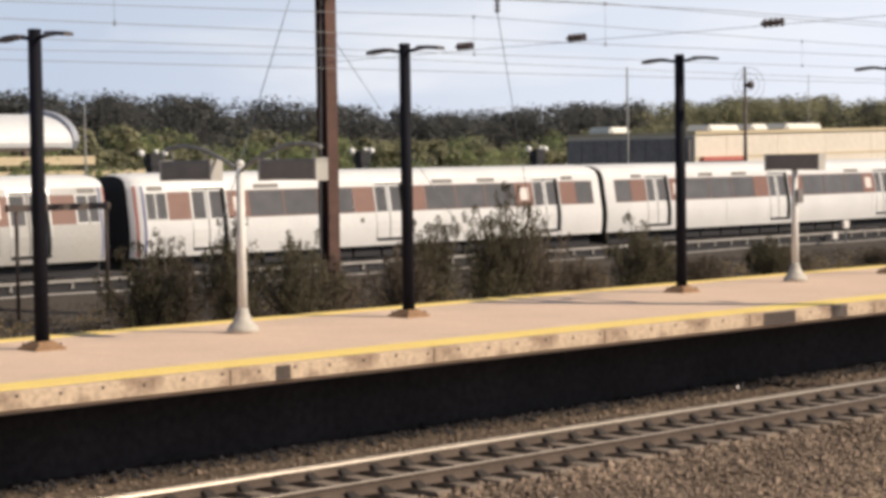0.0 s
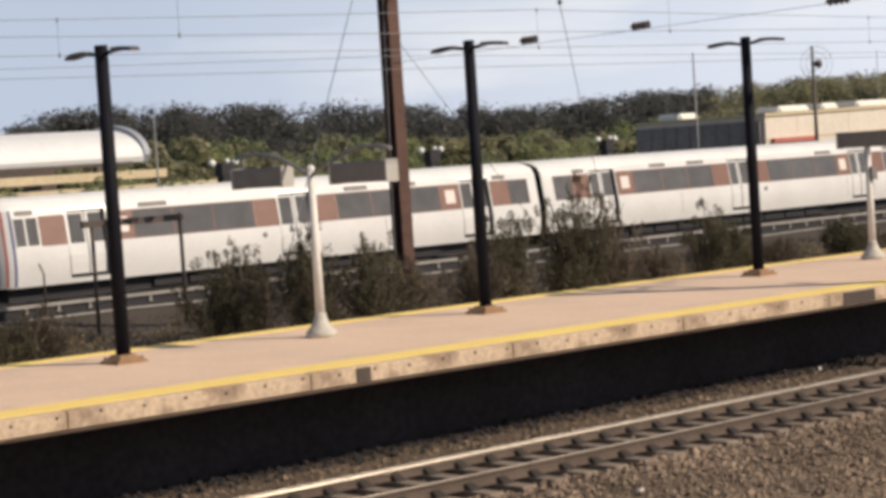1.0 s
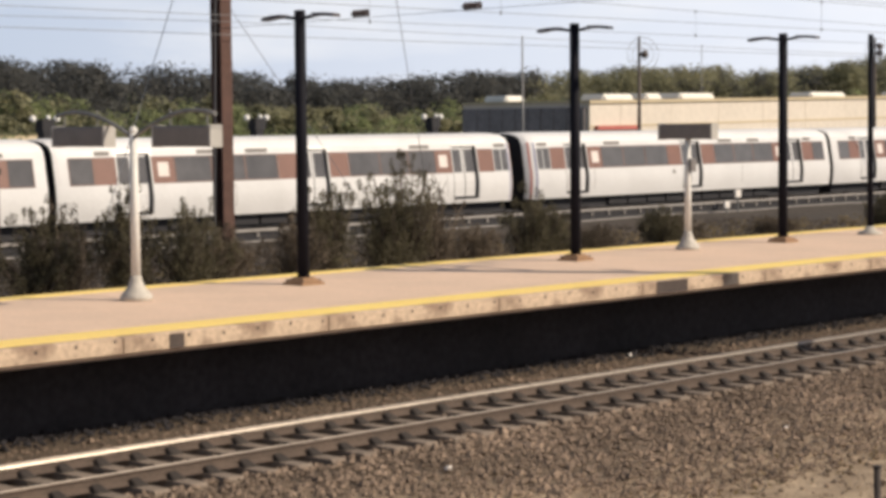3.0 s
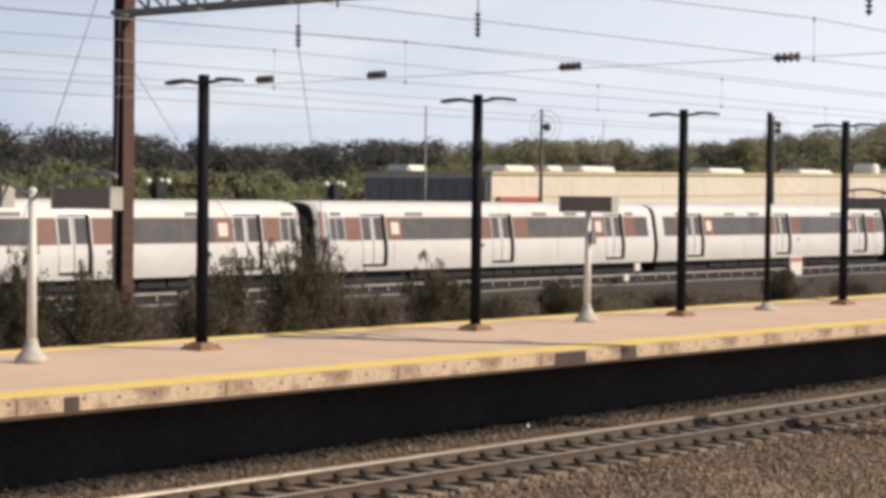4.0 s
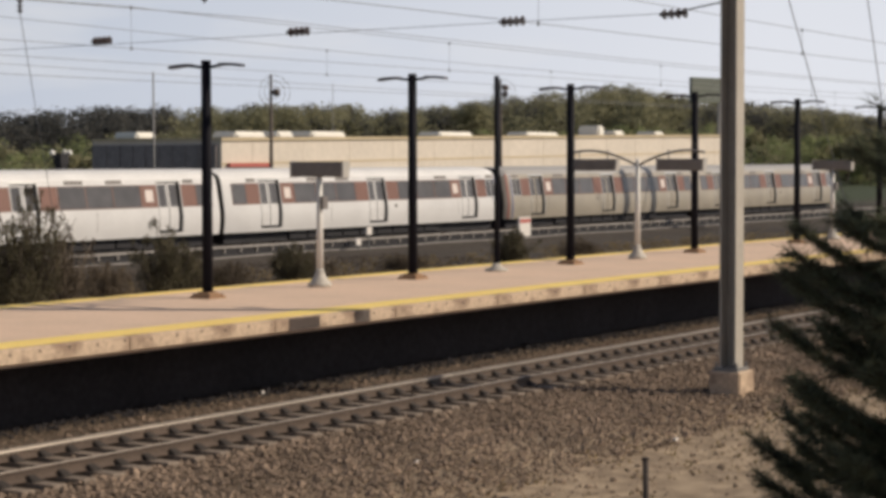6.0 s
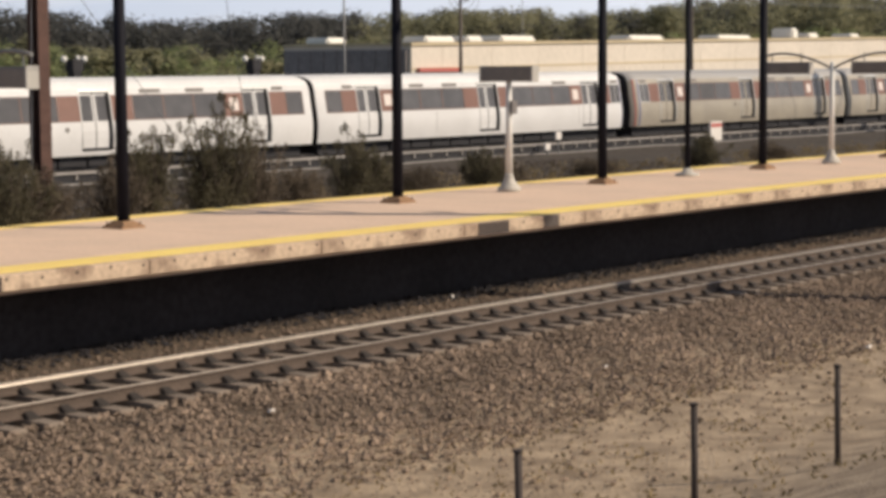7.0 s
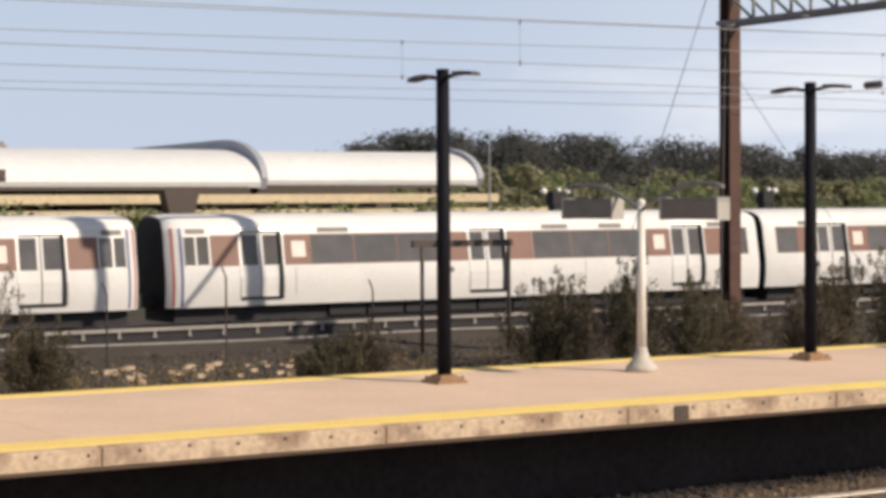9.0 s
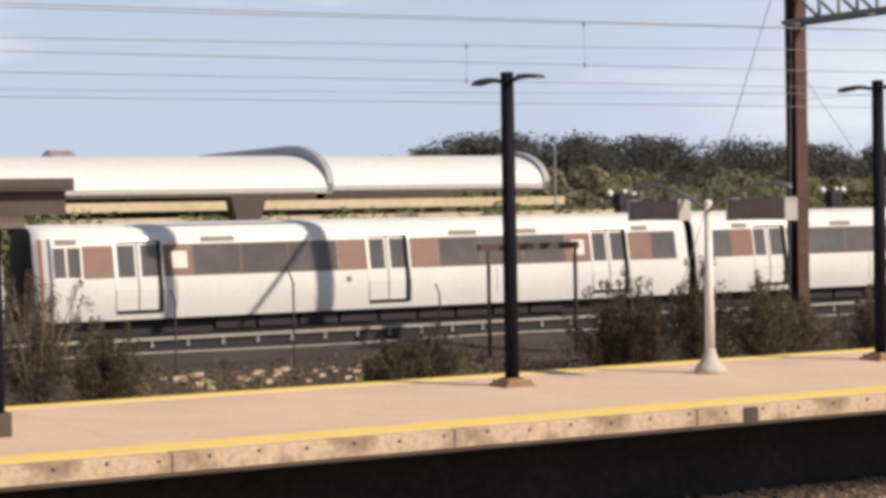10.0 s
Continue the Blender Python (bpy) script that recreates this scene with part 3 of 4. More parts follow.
white_car = make_car(CARWHITE, "white metro car with brown window band and tinted windows")
grey_car = make_car(CARGREY, "greyed white metro car with brown window band")
dull_car = make_car(CARTAN, "dull tan aluminium metro car with brown window band")
cars = []
for i in range(-2, 6):
    if i == 0:
        ob = white_car
    elif i == 4:
        ob = dull_car
    elif i == -2:
        ob = grey_car
    else:
        ob = copy_thing(grey_car if i < 0 else white_car if i <= 3 else dull_car, pose(0, 0, 0))
    cars.append((ob, 35.35 + CAR * (i + 0.5), 180 if i % 2 else 0))
for ob, x, rz in cars:
    ob.matrix_basis = pose(x, TY, TZ, 0, 0, rz)


# ---- platform furniture ----
def make_lamp_post():
    """Square black lamp post with two flat heads across the platform; origin at its foot."""
    p = thing("lamp_post", "black steel platform lamp post with two flat lamp heads", "lamp post", "lamp posts on the platform")
    bm = bmesh.new()
    box(bm, -0.26, 0.26, -0.26, 0.26, 0.0, 0.035)
    vs = [bm.verts.new((x, y, z)) for z, r in ((0.035, 0.25), (0.13, 0.12)) for x, y in ((-r, -r), (r, -r), (r, r), (-r, r))]
    for k in range(4):
        bm.faces.new((vs[k], vs[(k + 1) % 4], vs[4 + (k + 1) % 4], vs[4 + k]))
    part("base_plate", bm, RUSTPLATE, p, "rust-brown base plate")
    for x, y in ((-0.2, -0.2), (0.2, -0.2), (0.2, 0.2), (-0.2, 0.2)):
        bm = bmesh.new()
        rod(bm, (x, y, 0.03), (x, y, 0.10), 0.018, seg=6)
        part("bolt", bm, RAILSIDE, p)
    bm = bmesh.new()
    rod(bm, (0, 0, 0.03), (0, 0, 4.74), 0.112, 0.100, seg=12)
    part("pole", bm, BLACK, p)
    bm = bmesh.new()
    rod(bm, (0, 0, 4.74), (0, 0, 4.77), 0.108, 0.09, seg=12)
    part("cap", bm, BLACK, p)
    for s in (-1, 1):
        bm = bmesh.new()
        rod(bm, (0, 0, 4.62), (0, s * 0.42, 4.67), 0.03, seg=8)
        part("arm", bm, BLACK, p)
        bm = bmesh.new()
        pts = [(0.34, 4.672, 0.06), (0.42, 4.685, 0.12), (0.70, 4.675, 0.14), (0.93, 4.645, 0.09)]
        rows = [[bm.verts.new((x, s * y, z + dz)) for x, dz in ((-w, -0.03), (w, -0.03), (w * 0.8, 0.025), (-w * 0.8, 0.025))] for y, z, w in pts]
        for a, b in zip(rows, rows[1:]):
            for k in range(4):
                bm.faces.new((a[k], a[(k + 1) % 4], b[(k + 1) % 4], b[k]))
        bm.faces.new(rows[0])
        bm.faces.new(rows[-1][::-1])
        part("lamp_head", bm, LAMPHEAD, p)
    return p


POLE_Y = 25.354
lamp = make_lamp_post()
lamp.matrix_basis = pose(15.591, POLE_Y, PZ)
for x in (8.15, 22.997, 30.42, 37.84, 45.354, 52.899, 60.652, 68.3, 75.9, 83.5):
    if x > 10:
        copy_thing(lamp, pose(x, POLE_Y, PZ))

# slim camera mast with a dome and horn
cm = thing("camera_mast", "slim black mast with a camera dome on a white base", "camera mast", at=pose(41.593, 25.35, PZ))
bm = bmesh.new()
rod(bm, (0, 0, 0.1), (0, 0, 4.85), 0.075, 0.065, seg=10)
part("mast", bm, BLACK, cm)
bm = bmesh.new()
lathe(bm, [(0.30, 0), (0.30, 0.05), (0.14, 0.10), (0.10, 0.20)])
part("foot", bm, CASTBASE, cm, "pale cast foot")
bm = bmesh.new()
rod(bm, (0, 0, 4.55), (0.05, -0.22, 4.62), 0.018, seg=6)
part("bracket", bm, BLACK, cm)
bm = bmesh.new()
bmesh.ops.create_uvsphere(bm, u_segments=12, v_segments=8, radius=0.08, matrix=pose(0.05, -0.22, 4.55))
part("dome", bm, LAMPHEAD, cm)


def post_common(p, top):
    bm = bmesh.new()
    lathe(bm, [(0.26, 0), (0.26, 0.07), (0.21, 0.13), (0.14, 0.22), (0.10, 0.32), (0.082, 0.40)], 20)
    part("foot", bm, CASTBASE, p, "flared cast metal foot")
    bm = bmesh.new()
    rod(bm, (0, 0, 0.38), (0, 0, top), 0.078, 0.062, seg=16)
    part("pole", bm, WHITEPOST, p)


def display(p, y0, y1, z0, z1):
    """A two-sided display casing that runs across the platform."""
    bm = bmesh.new()
    box(bm, -0.11, 0.11, y0 + 0.03, y1 - 0.03, z0, z1)
    bmesh.ops.bevel(bm, geom=bm.edges[:], offset=0.02, segments=1, affect="EDGES")
    d = part("display_case", bm, SIGNGREY, p, "grey display casing, switched off")
    for y in (y0, y1 - 0.04):
        bm = bmesh.new()
        box(bm, -0.12, 0.12, y, y + 0.04, z0 - 0.01, z1 + 0.01)
        part("end_cap", bm, SIGNEND, d)
    for x in (-0.116, 0.11):
        bm = bmesh.new()
        box(bm, x, x + 0.006, y0 + 0.08, y1 - 0.08, z0 + 0.05, z1 - 0.05)
        part("screen", bm, VENT, d)


def make_twin_sign(x, y):
    p = thing("sign_post", "off-white post with two grey display boxes on curved arms", "sign post", "sign posts on the platform", at=pose(x, y, PZ))
    post_common(p, 2.68)
    bm = bmesh.new()
    bmesh.ops.create_uvsphere(bm, u_segments=12, v_segments=8, radius=0.07, matrix=pose(0, 0, 2.72))
    part("finial", bm, WHITEPOST, p)
    for s in (-1, 1):
        bm = bmesh.new()
        pts = [(0, s * (0.05 + 2.0 * k / 9), 2.62 + 0.47 * math.sin(math.pi * 0.55 * k / 9) ** 0.9 - 0.12 * (k / 9) ** 3) for k in range(10)]
        tube(bm, pts, [0.035] * 10, 8)
        part("arm", bm, GALV, p, "curved grey tube arm")
        for yy, zz in ((0.95, 3.05), (1.85, 3.00)):
            bm = bmesh.new()
            rod(bm, (0, s * yy, 2.78), (0, s * yy, zz), 0.015, seg=6)
            part("hanger", bm, GALV, p)
        display(p, min(s * 0.62, s * 2.06), max(s * 0.62, s * 2.06), 2.46, 2.79)
    return p


def make_single_sign(x, y):
    p = thing("sign_post", "off-white post carrying one grey display box", "sign post", "sign posts on the platform", at=pose(x, y, PZ))
    post_common(p, 2.42)
    display(p, -0.72, 0.72, 2.40, 2.74)
    bm = bmesh.new()
    box(bm, -0.09, 0.09, -0.16, -0.08, 1.70, 1.98)
    part("speaker", bm, SIGNGREY, p)
    return p


make_twin_sign(19.223, 25.18)
make_single_sign(34.418, 25.51)
make_twin_sign(48.72, 25.10)
make_single_sign(63.9, 25.4)

# ---- platform shelter ----
sh = thing("platform_shelter", "dark brown platform shelter roof on a black pillar", "shelter", at=pose(0, 0, 0))
bm = bmesh.new()
box(bm, -12, 7.78, 22.6, 26.6, 4.24, 4.39)
part("roof_rim", bm, BROWNTRIM, sh)
bm = bmesh.new()
box(bm, -12, 7.72, 22.75, 26.45, 3.95, 4.238)
part("fascia", bm, BROWNTRIM, sh)
for x in (-2.0, 7.10):
    bm = bmesh.new()
    rod(bm, (x, 23.76, 1.50), (x, 23.76, 3.95), 0.12, 0.12, seg=14)
    part("pillar", bm, BLACK, sh)
    bm = bmesh.new()
    box(bm, x - 0.16, x + 0.16, 23.6, 23.92, PZ, 1.52)
    part("pillar_base", bm, BROWNTRIM, sh)
bm = bmesh.new()
box(bm, 6.9, 7.35, 23.2, 23.45, 3.80, 3.948)
part("lamp", bm, WHITEBOX, sh, "small white lamp under the roof")

# ---- catenary gantry ----
GX = 32.72
gan = thing("catenary_gantry", "grey lattice gantry spanning the tracks between two steel columns", "gantry")


def h_column(bm, x, y, z0, z1, w, d, t):
    box(bm, x - w / 2, x + w / 2, y - d / 2, y - d / 2 + t, z0, z1)
    box(bm, x - w / 2, x + w / 2, y + d / 2 - t, y + d / 2, z0, z1)
    box(bm, x + w * 0.30, x + w * 0.30 + t, y - d / 2 + t, y + d / 2 - t, z0, z1)


bm = bmesh.new()
box(bm, GX - 0.17, GX + 0.17, 14.78, 14.81, 0.20, 10.6)
nc = part("near_column", bm, COLUMNPAINT, gan, "pale grey channel-section column, open on one side")
bm = bmesh.new()
box(bm, GX - 0.17, GX + 0.17, 15.07, 15.10, 0.20, 10.6)
part("flange", bm, COLUMNPAINT, nc)
bm = bmesh.new()
box(bm, GX + 0.11, GX + 0.14, 14.81, 15.07, 0.20, 10.6)
part("web", bm, COLUMNPAINT, nc)
bm = bmesh.new()
box(bm, GX - 0.32, GX + 0.32, 14.62, 15.24, -0.35, 0.14)
bmesh.ops.bevel(bm, geom=bm.edges[:], offset=0.03, segments=1, affect="EDGES")
part("footing", bm, FASCIA, gan, "stained concrete footing")
bm = bmesh.new()
box(bm, GX - 0.25, GX + 0.25, 14.70, 15.18, 0.14, 0.20)
for x in (-0.21, 0.21):
    for y in (14.74, 15.14):
        rod(bm, (GX + x, y, 0.2), (GX + x, y, 0.29), 0.025, seg=6)
part("base_plate", bm, GALV, gan)
bm = bmesh.new()
h_column(bm, GX + 0.27, 39.42, -0.5, 17, 0.36, 0.42, 0.05)
for k in range(10):
    box(bm, GX + 0.09, GX + 0.45, 39.195, 39.21, 0.8 + 1.6 * k, 0.9 + 1.6 * k)
part("far_column", bm, BROWNSTEEL, gan, "tall weathered brown steel column")
# out of view: arm, brace and can, added to shadow the passing train
bm = bmesh.new()
box(bm, 27.45, GX + 0.09, 39.36, 39.48, 14.3, 14.42)
part("crossarm", bm, BROWNSTEEL, gan)
bm = bmesh.new()
rod(bm, (GX + 0.2, 39.42, 13.8), (30.55, 39.42, 11.1), 0.075, seg=8)
part("shadow_brace", bm, BROWNSTEEL, gan)
bm = bmesh.new()
rod(bm, (28.05, 39.42, 14.3), (28.05, 39.42, 13.3), 0.40, 0.40, seg=16)
rod(bm, (28.05, 39.42, 13.3), (28.05, 39.42, 11.0), 0.16, 0.16, seg=8)
part("shadow_can", bm, GALV, gan, "unseen grey cans that cast a shadow on the train")
ZB, ZT, YA, YB = 8.50, 9.55, 15.10, 39.2
XS = (GX - 0.32, GX + 0.32)
for x in XS:
    for z in (ZB, ZT):
        bm = bmesh.new()
        box(bm, x - 0.05, x + 0.05, YA, YB, z - 0.05 + (0 if z == ZB else 0), z + 0.06)
        part("chord", bm, GALV, gan)
NODES = [YA, 16.70, 18.31, 19.95, 21.50, 21.82, 23.46, 25.14, 26.82, 28.50, 29.95, 31.6, 33.2, 34.8, 36.4, 37.8, YB]
for k, y in enumerate(NODES):
    for x in XS:
        if 0 < k < len(NODES) - 1:
            w = 0.075 if k == 10 else 0.032
            bm = bmesh.new()
            box(bm, x - 0.03, x + 0.03, y - w, y + w, ZB + 0.06, ZT - 0.05)
            part("upright", bm, GALV, gan)
        if k < len(NODES) - 1 and k != 4:
            bm = bmesh.new()
            yn = NODES[k + 1]
            za, zb = (ZT - 0.03, ZB + 0.03) if yn < 27 else (ZB + 0.03, ZT - 0.03)
            rod(bm, (x, y + 0.04, za), (x, yn - 0.04, zb), 0.04, seg=6)
            part("diagonal", bm, GALV, gan)
    if k % 2 == 0:
        for z0, z1 in ((ZB - 0.03, ZB + 0.02), (ZT, ZT + 0.04)):
            bm = bmesh.new()
            box(bm, XS[0], XS[1], y - 0.03, y + 0.03, z0, z1)
            part("cross_tie", bm, GALV, gan)
bm = bmesh.new()
box(bm, GX - 0.36, GX + 0.36, 21.55, 22.0, ZB - 0.10, ZT + 0.12)
part("splice_box", bm, GALV, gan, "grey steel splice box in the truss")
for y in (16.5, 19.4, 22.6, 25.6):
    bm = bmesh.new()
    rod(bm, (XS[0], y, ZT + 0.05), (XS[0], y, ZT + 0.24), 0.05, 0.03, seg=8)
    part("pin", bm, INSULATOR, gan)


def insulator(bm, a, b, n, r):
    a, b = Vector(a), Vector(b)
    for k in range(n):
        p, q = a.lerp(b, (k + 0.2) / n), a.lerp(b, (k + 0.7) / n)
        rod(bm, p, q, r, r * 0.45, seg=10)
    rod(bm, a, b, r * 0.3, seg=6)


for y in (17.85, 27.3, 32.8):
    bm = bmesh.new()
    rod(bm, (GX, y, 8.5), (GX, y, 7.92), 0.014, seg=5)
    ins = part("hanger_rod", bm, WIRE, gan)
    bm = bmesh.new()
    insulator(bm, (GX, y, 7.92), (GX, y, 7.38), 5, 0.085)
    part("hanging_insulator", bm, INSULATOR, gan)
for y in (16.13, 19.6, 24.8, 30.3, 33.95):
    bm = bmesh.new()
    insulator(bm, (GX, y - 0.28, 6.67), (GX, y + 0.28, 6.66), 4, 0.10)
    part("span_insulator", bm, INSULATOR, gan)
bm = bmesh.new()
rod(bm, (GX, 15.10, 6.84), (GX, 16.1, 6.69), 0.016, seg=5)
rod(bm, (GX, 16.1, 6.68), (GX, 39.2, 6.52), 0.0065, seg=5)
part("span_wire", bm, WIRE, gan)


# ---- overhead wires ----
def wire(name, label, y, pts, r=0.013):
    """A wire at one y through (x, z) pairs."""
    bm = bmesh.new()
    tube(bm, [(x, y, z) for x, z in pts], [r] * len(pts), 5)
    return solid(name, bm, WIRE, label, "overhead wire", "overhead wires")


def sagging(top, low, span=78.0, x0=GX - 78 * 2, n=5):
    out = []
    for s in range(n):
        for k in range(12):
            u = k / 12
            out.append((x0 + span * (s + u), low + (top - low) * (2 * u - 1) ** 2))
    return out


def flat_line(z):
    return [(-120, z), (GX, z), (300, z)]


def catenary(y, contact, top, low):
    mess = sagging(top, low)
    wire("contact_wire", "dull grey contact wire above the track", y, flat_line(contact), 0.0075)
    wire("messenger_wire", "sagging grey messenger wire", y, mess, 0.008)
    bm = bmesh.new()
    for x, z in mess[::2]:
        if 0 < x < 150:
            rod(bm, (x, y, contact), (x, y, z), 0.005, seg=4)
            rod(bm, (x, y, contact - 0.05), (x, y, contact + 0.05), 0.02, seg=5)
            rod(bm, (x, y, z - 0.06), (x, y, z + 0.03), 0.022, seg=5)
    solid("dropper_set", bm, WIRE, "thin droppers with clamps between two wires", "overhead wire", kind="stuff")


catenary(19.0, 6.60, 7.38, 7.05)
catenary(29.4, 6.47, 7.38, 7.10)
catenary(33.6, 6.46, 7.36, 7.0)
wire("feeder_wire", "grey feeder wire along the railway", 39.0, sagging(6.7, 6.45), 0.008)
wire("feeder_wire", "grey feeder wire along the railway", 39.0, flat_line(6.36), 0.009)
wire("feeder_wire", "grey feeder wire along the railway", 26.0, sagging(7.0, 6.8), 0.0075)


def stay(name, label, a, b, r=0.011):
    bm = bmesh.new()
    rod(bm, a, b, r, seg=6)
    return solid(name, bm, WIRE, label, "stay wire", "stay wires")


stay("stay_wire", "steel stay wire beside the brown column", (32.3, 39.4, 9.4), (28.35, 39.4, -0.3))
stay("stay_wire", "steel stay wire beside the brown column", (32.5, 39.0, 8.5), (32.3, 39.0, -0.3), 0.01)
stay("stay_wire", "steel stay wire beside the brown column", (33.1, 39.4, 7.3), (39.8, 39.4, -0.3), 0.009)
stay("stay_wire", "thin stay wire below a hanging insulator", (GX, 32.8, 7.4), (45.5, 43.7, -0.3), 0.009)


# ---- distant tall poles by the tracks ----
def tall_pole(x, y, top, arms):
    p = thing("utility_pole", "tall dark brown steel pole with short crossarms", "utility pole", "tall poles along the railway", at=pose(x, y, -0.5))
    bm = bmesh.new()
    h_column(bm, 0, 0, 0, top, 0.46, 0.5, 0.06)
    part("pole", bm, BROWNSTEEL, p)
    for z, l in arms:
        bm = bmesh.new()
        box(bm, -0.06, 0.06, -l, l * 0.5, z, z + 0.14)
        rod(bm, (0, -l, z), (0, -l - 1.5, z - 0.45), 0.05, seg=6)
        part("crossarm", bm, BROWNSTEEL, p)
    return p


tall_pole(111, 39.4, 27, [(14.0, 1.6), (17.8, 1.2), (24, 2.0), (10.2, 2.6)])
tall_pole(111, 33.3, 27, [(10.2, 1.6), (14.5, 1.5)])
stay("stay_wire", "long slanting stay wire", (86.6, 39.4, 20.5), (102.6, 39.4, -0.4), 0.03)
stay("stay_wire", "long slanting stay wire", (99.5, 39.4, 24.0), (109.5, 39.4, -0.4), 0.03)

# ---- lineside bits by the metro ----
bm = bmesh.new()
rod(bm, (30.0, 45.35, -0.15), (30.0, 45.35, 2.95), 0.055, seg=8)
rod(bm, (27.2, 45.35, -0.15), (27.2, 45.35, 2.88), 0.055, seg=8)
box(bm, 26.9, 30.1, 45.28, 45.42, 2.75, 2.93)
solid("pipe_frame", bm, BROWNTRIM, "dark brown pipe frame standing beside the metro track", "frame")
for x, y, h in ((18.2, 45.5, 1.75), (21.3, 45.2, 2.1), (14.2, 46.5, 1.5), (41.5, 44, 1.0), (26.2, 46.3, 1.6)):
    bm = bmesh.new()
    rod(bm, (x, y, -0.2), (x, y, h), 0.028, seg=6)
    rod(bm, (x, y, h), (x - 0.12, y, h + 0.28), 0.022, seg=6)
    solid("fence_post", bm, POSTRUST, "thin rusty fence post with a bent tip", "fence post", "fence posts by the metro")
for x, y, z, s in ((70.4, 49.5, 0.72, 0.20), (69.3, 49.3, 0.30, 0.18), (83.0, 49.0, 0.25, 0.55)):
    p = thing("lineside_marker", "small white enamel lineside marker box", "marker", "lineside markers", at=pose(x, y, 0.0))
    bm = bmesh.new()
    rod(bm, (0, 0, -0.1), (0, 0, z + 0.05), 0.04, seg=6)
    part("stake", bm, GALV, p)
    bm = bmesh.new()
    box(bm, -s, s, -0.05, 0.05, z, z + 1.7 * s)
    bmesh.ops.bevel(bm, geom=bm.edges[:], offset=0.02, segments=1, affect="EDGES")
    part("plate", bm, WHITEBOX, p)
    if s > 0.5:
        bm = bmesh.new()
        box(bm, -s * 0.9, s * 0.9, -0.058, -0.05, z + 1.2 * s, z + 1.55 * s)
        part("band", bm, REDPAINT, p, "faded red band")
for x, h in ((12.0, 1.0), (14.6, 1.0), (17.3, 1.0), (20.5, 0.14)):
    bm = bmesh.new()
    rod(bm, (x, 8.8, -0.3), (x, 8.8 + 0.02, h), 0.032, seg=8)
    rod(bm, (x, 8.82, h), (x, 8.82, h + 0.02), 0.04, seg=8)
    solid("fence_post", bm, POSTRUST, "short dark rusty fence post in bare dirt", "fence post", "fence posts on the near bank")


# ---- shrubs behind the platform ----
def make_shrub(name, label, x, y, w, h, seed, dry, density=1.0):
    r = np.random.default_rng(seed)
    p = thing(name, label, "shrub", "shrubs behind the platform", at=pose(x, y, -0.25))
    bm = bmesh.new()
    cent, rad = [], []
    for k in range(int(14 + 7 * w)):
        a = r.uniform(0, math.tau)
        lean = r.uniform(0.1, 1.0)
        tip = Vector((math.cos(a) * w * 0.5 * lean, math.sin(a) * w * 0.4 * lean, h * r.uniform(0.55, 1.0) * (1.05 - 0.35 * lean * lean)))
        mid = tip * 0.5 + Vector((r.normal() * 0.1, r.normal() * 0.1, 0.1))
        tube(bm, [Vector((r.normal() * 0.05, r.normal() * 0.05, 0)), mid, tip], [0.035, 0.02, 0.006], 5)
        for j in range(9):
            u = r.uniform(0.12, 1.0)
            base = mid.lerp(tip, (u - 0.5) * 2) if u > 0.5 else mid * (u * 2)
            off = Vector((r.normal(), r.normal(), abs(r.normal()) * 0.6)) * 0.17 * (1.25 - u)
            q = base + off * 1.6
            rod(bm, base, q, 0.008, 0.003, 4, False)
            cent.append(q)
            s = r.uniform(0.12, 0.22) * (1.25 - 0.85 * u)
            rad.append((s, s, s * 1.9))
    part("stem", bm, TWIG if dry else BARK, p)
    v, f = leaves(r, cent, rad, int((30 if dry else 52) * density), 0.032)
    ob = new("foliage", cloud_mesh("foliage", v, f, DRYLEAF if dry else JUNIPER))
    ob.parent = p


for i, (x, y, w, h, dry) in enumerate([
        (12.2, 38, 2.6, 2.95, True), (13.9, 38.6, 1.5, 1.9, False), (20.4, 38, 1.6, 1.15, False), (21.5, 38.3, 1.4, 1.5, True),
        (26.2, 38, 2.2, 2.4, False), (27.3, 38.4, 1.8, 2.2, True), (28.8, 38, 2.3, 2.65, False), (30.6, 37.8, 2.4, 2.2, False), (31.9, 38.2, 1.6, 1.6, True),
        (34.2, 38, 2.4, 1.9, True), (35.4, 38, 2.0, 2.55, False), (38.2, 38, 2.4, 3.3, False), (37.2, 37.7, 1.7, 2.4, False), (39.6, 38, 2.0, 2.2, True),
        (41.6, 38.4, 1.8, 1.2, True), (43.6, 38, 2.4, 2.25, False), (44.9, 38.2, 1.5, 1.7, False), (46.6, 38.2, 2.2, 1.0, True),
        (50.3, 38.4, 1.5, 1.5, False), (51.6, 38.6, 2.0, 1.2, True), (64.0, 38.4, 2.2, 1.5, False), (57.5, 39, 2.0, 0.8, True), (70.5, 39, 2.0, 0.9, True), (9.8, 38.2, 2.2, 2.3, False)]):
    make_shrub("shrub", "sparse brown twiggy shrub in ballast" if dry else "dark olive juniper-like shrub in ballast", x, y, w * 1.3, h * 1.1, 100 + i, dry, 0.95)

# dry grass along the verge behind the platform
r = np.random.default_rng(8)
cx = r.uniform(10, 100, 900)
cent = np.stack([cx, r.uniform(38, 44, 900), r.uniform(-0.15, 0.1, 900)], 1)
v, f = leaves(r, cent, np.full((900, 3), 0.22), 16, 0.06)
tagged(new("dry_grass", cloud_mesh("dry_grass", v, f, STRAW)), "tufts of dry straw-coloured grass and litter", "grass", kind="stuff")
bm = bmesh.new()
for k in range(60):
    x, y, s = r.uniform(17, 24), r.uniform(41, 45), r.uniform(0.05, 0.16)
    box(bm, x, x + s * 1.6, y, y + s, -0.12, -0.12 + s * 0.7)
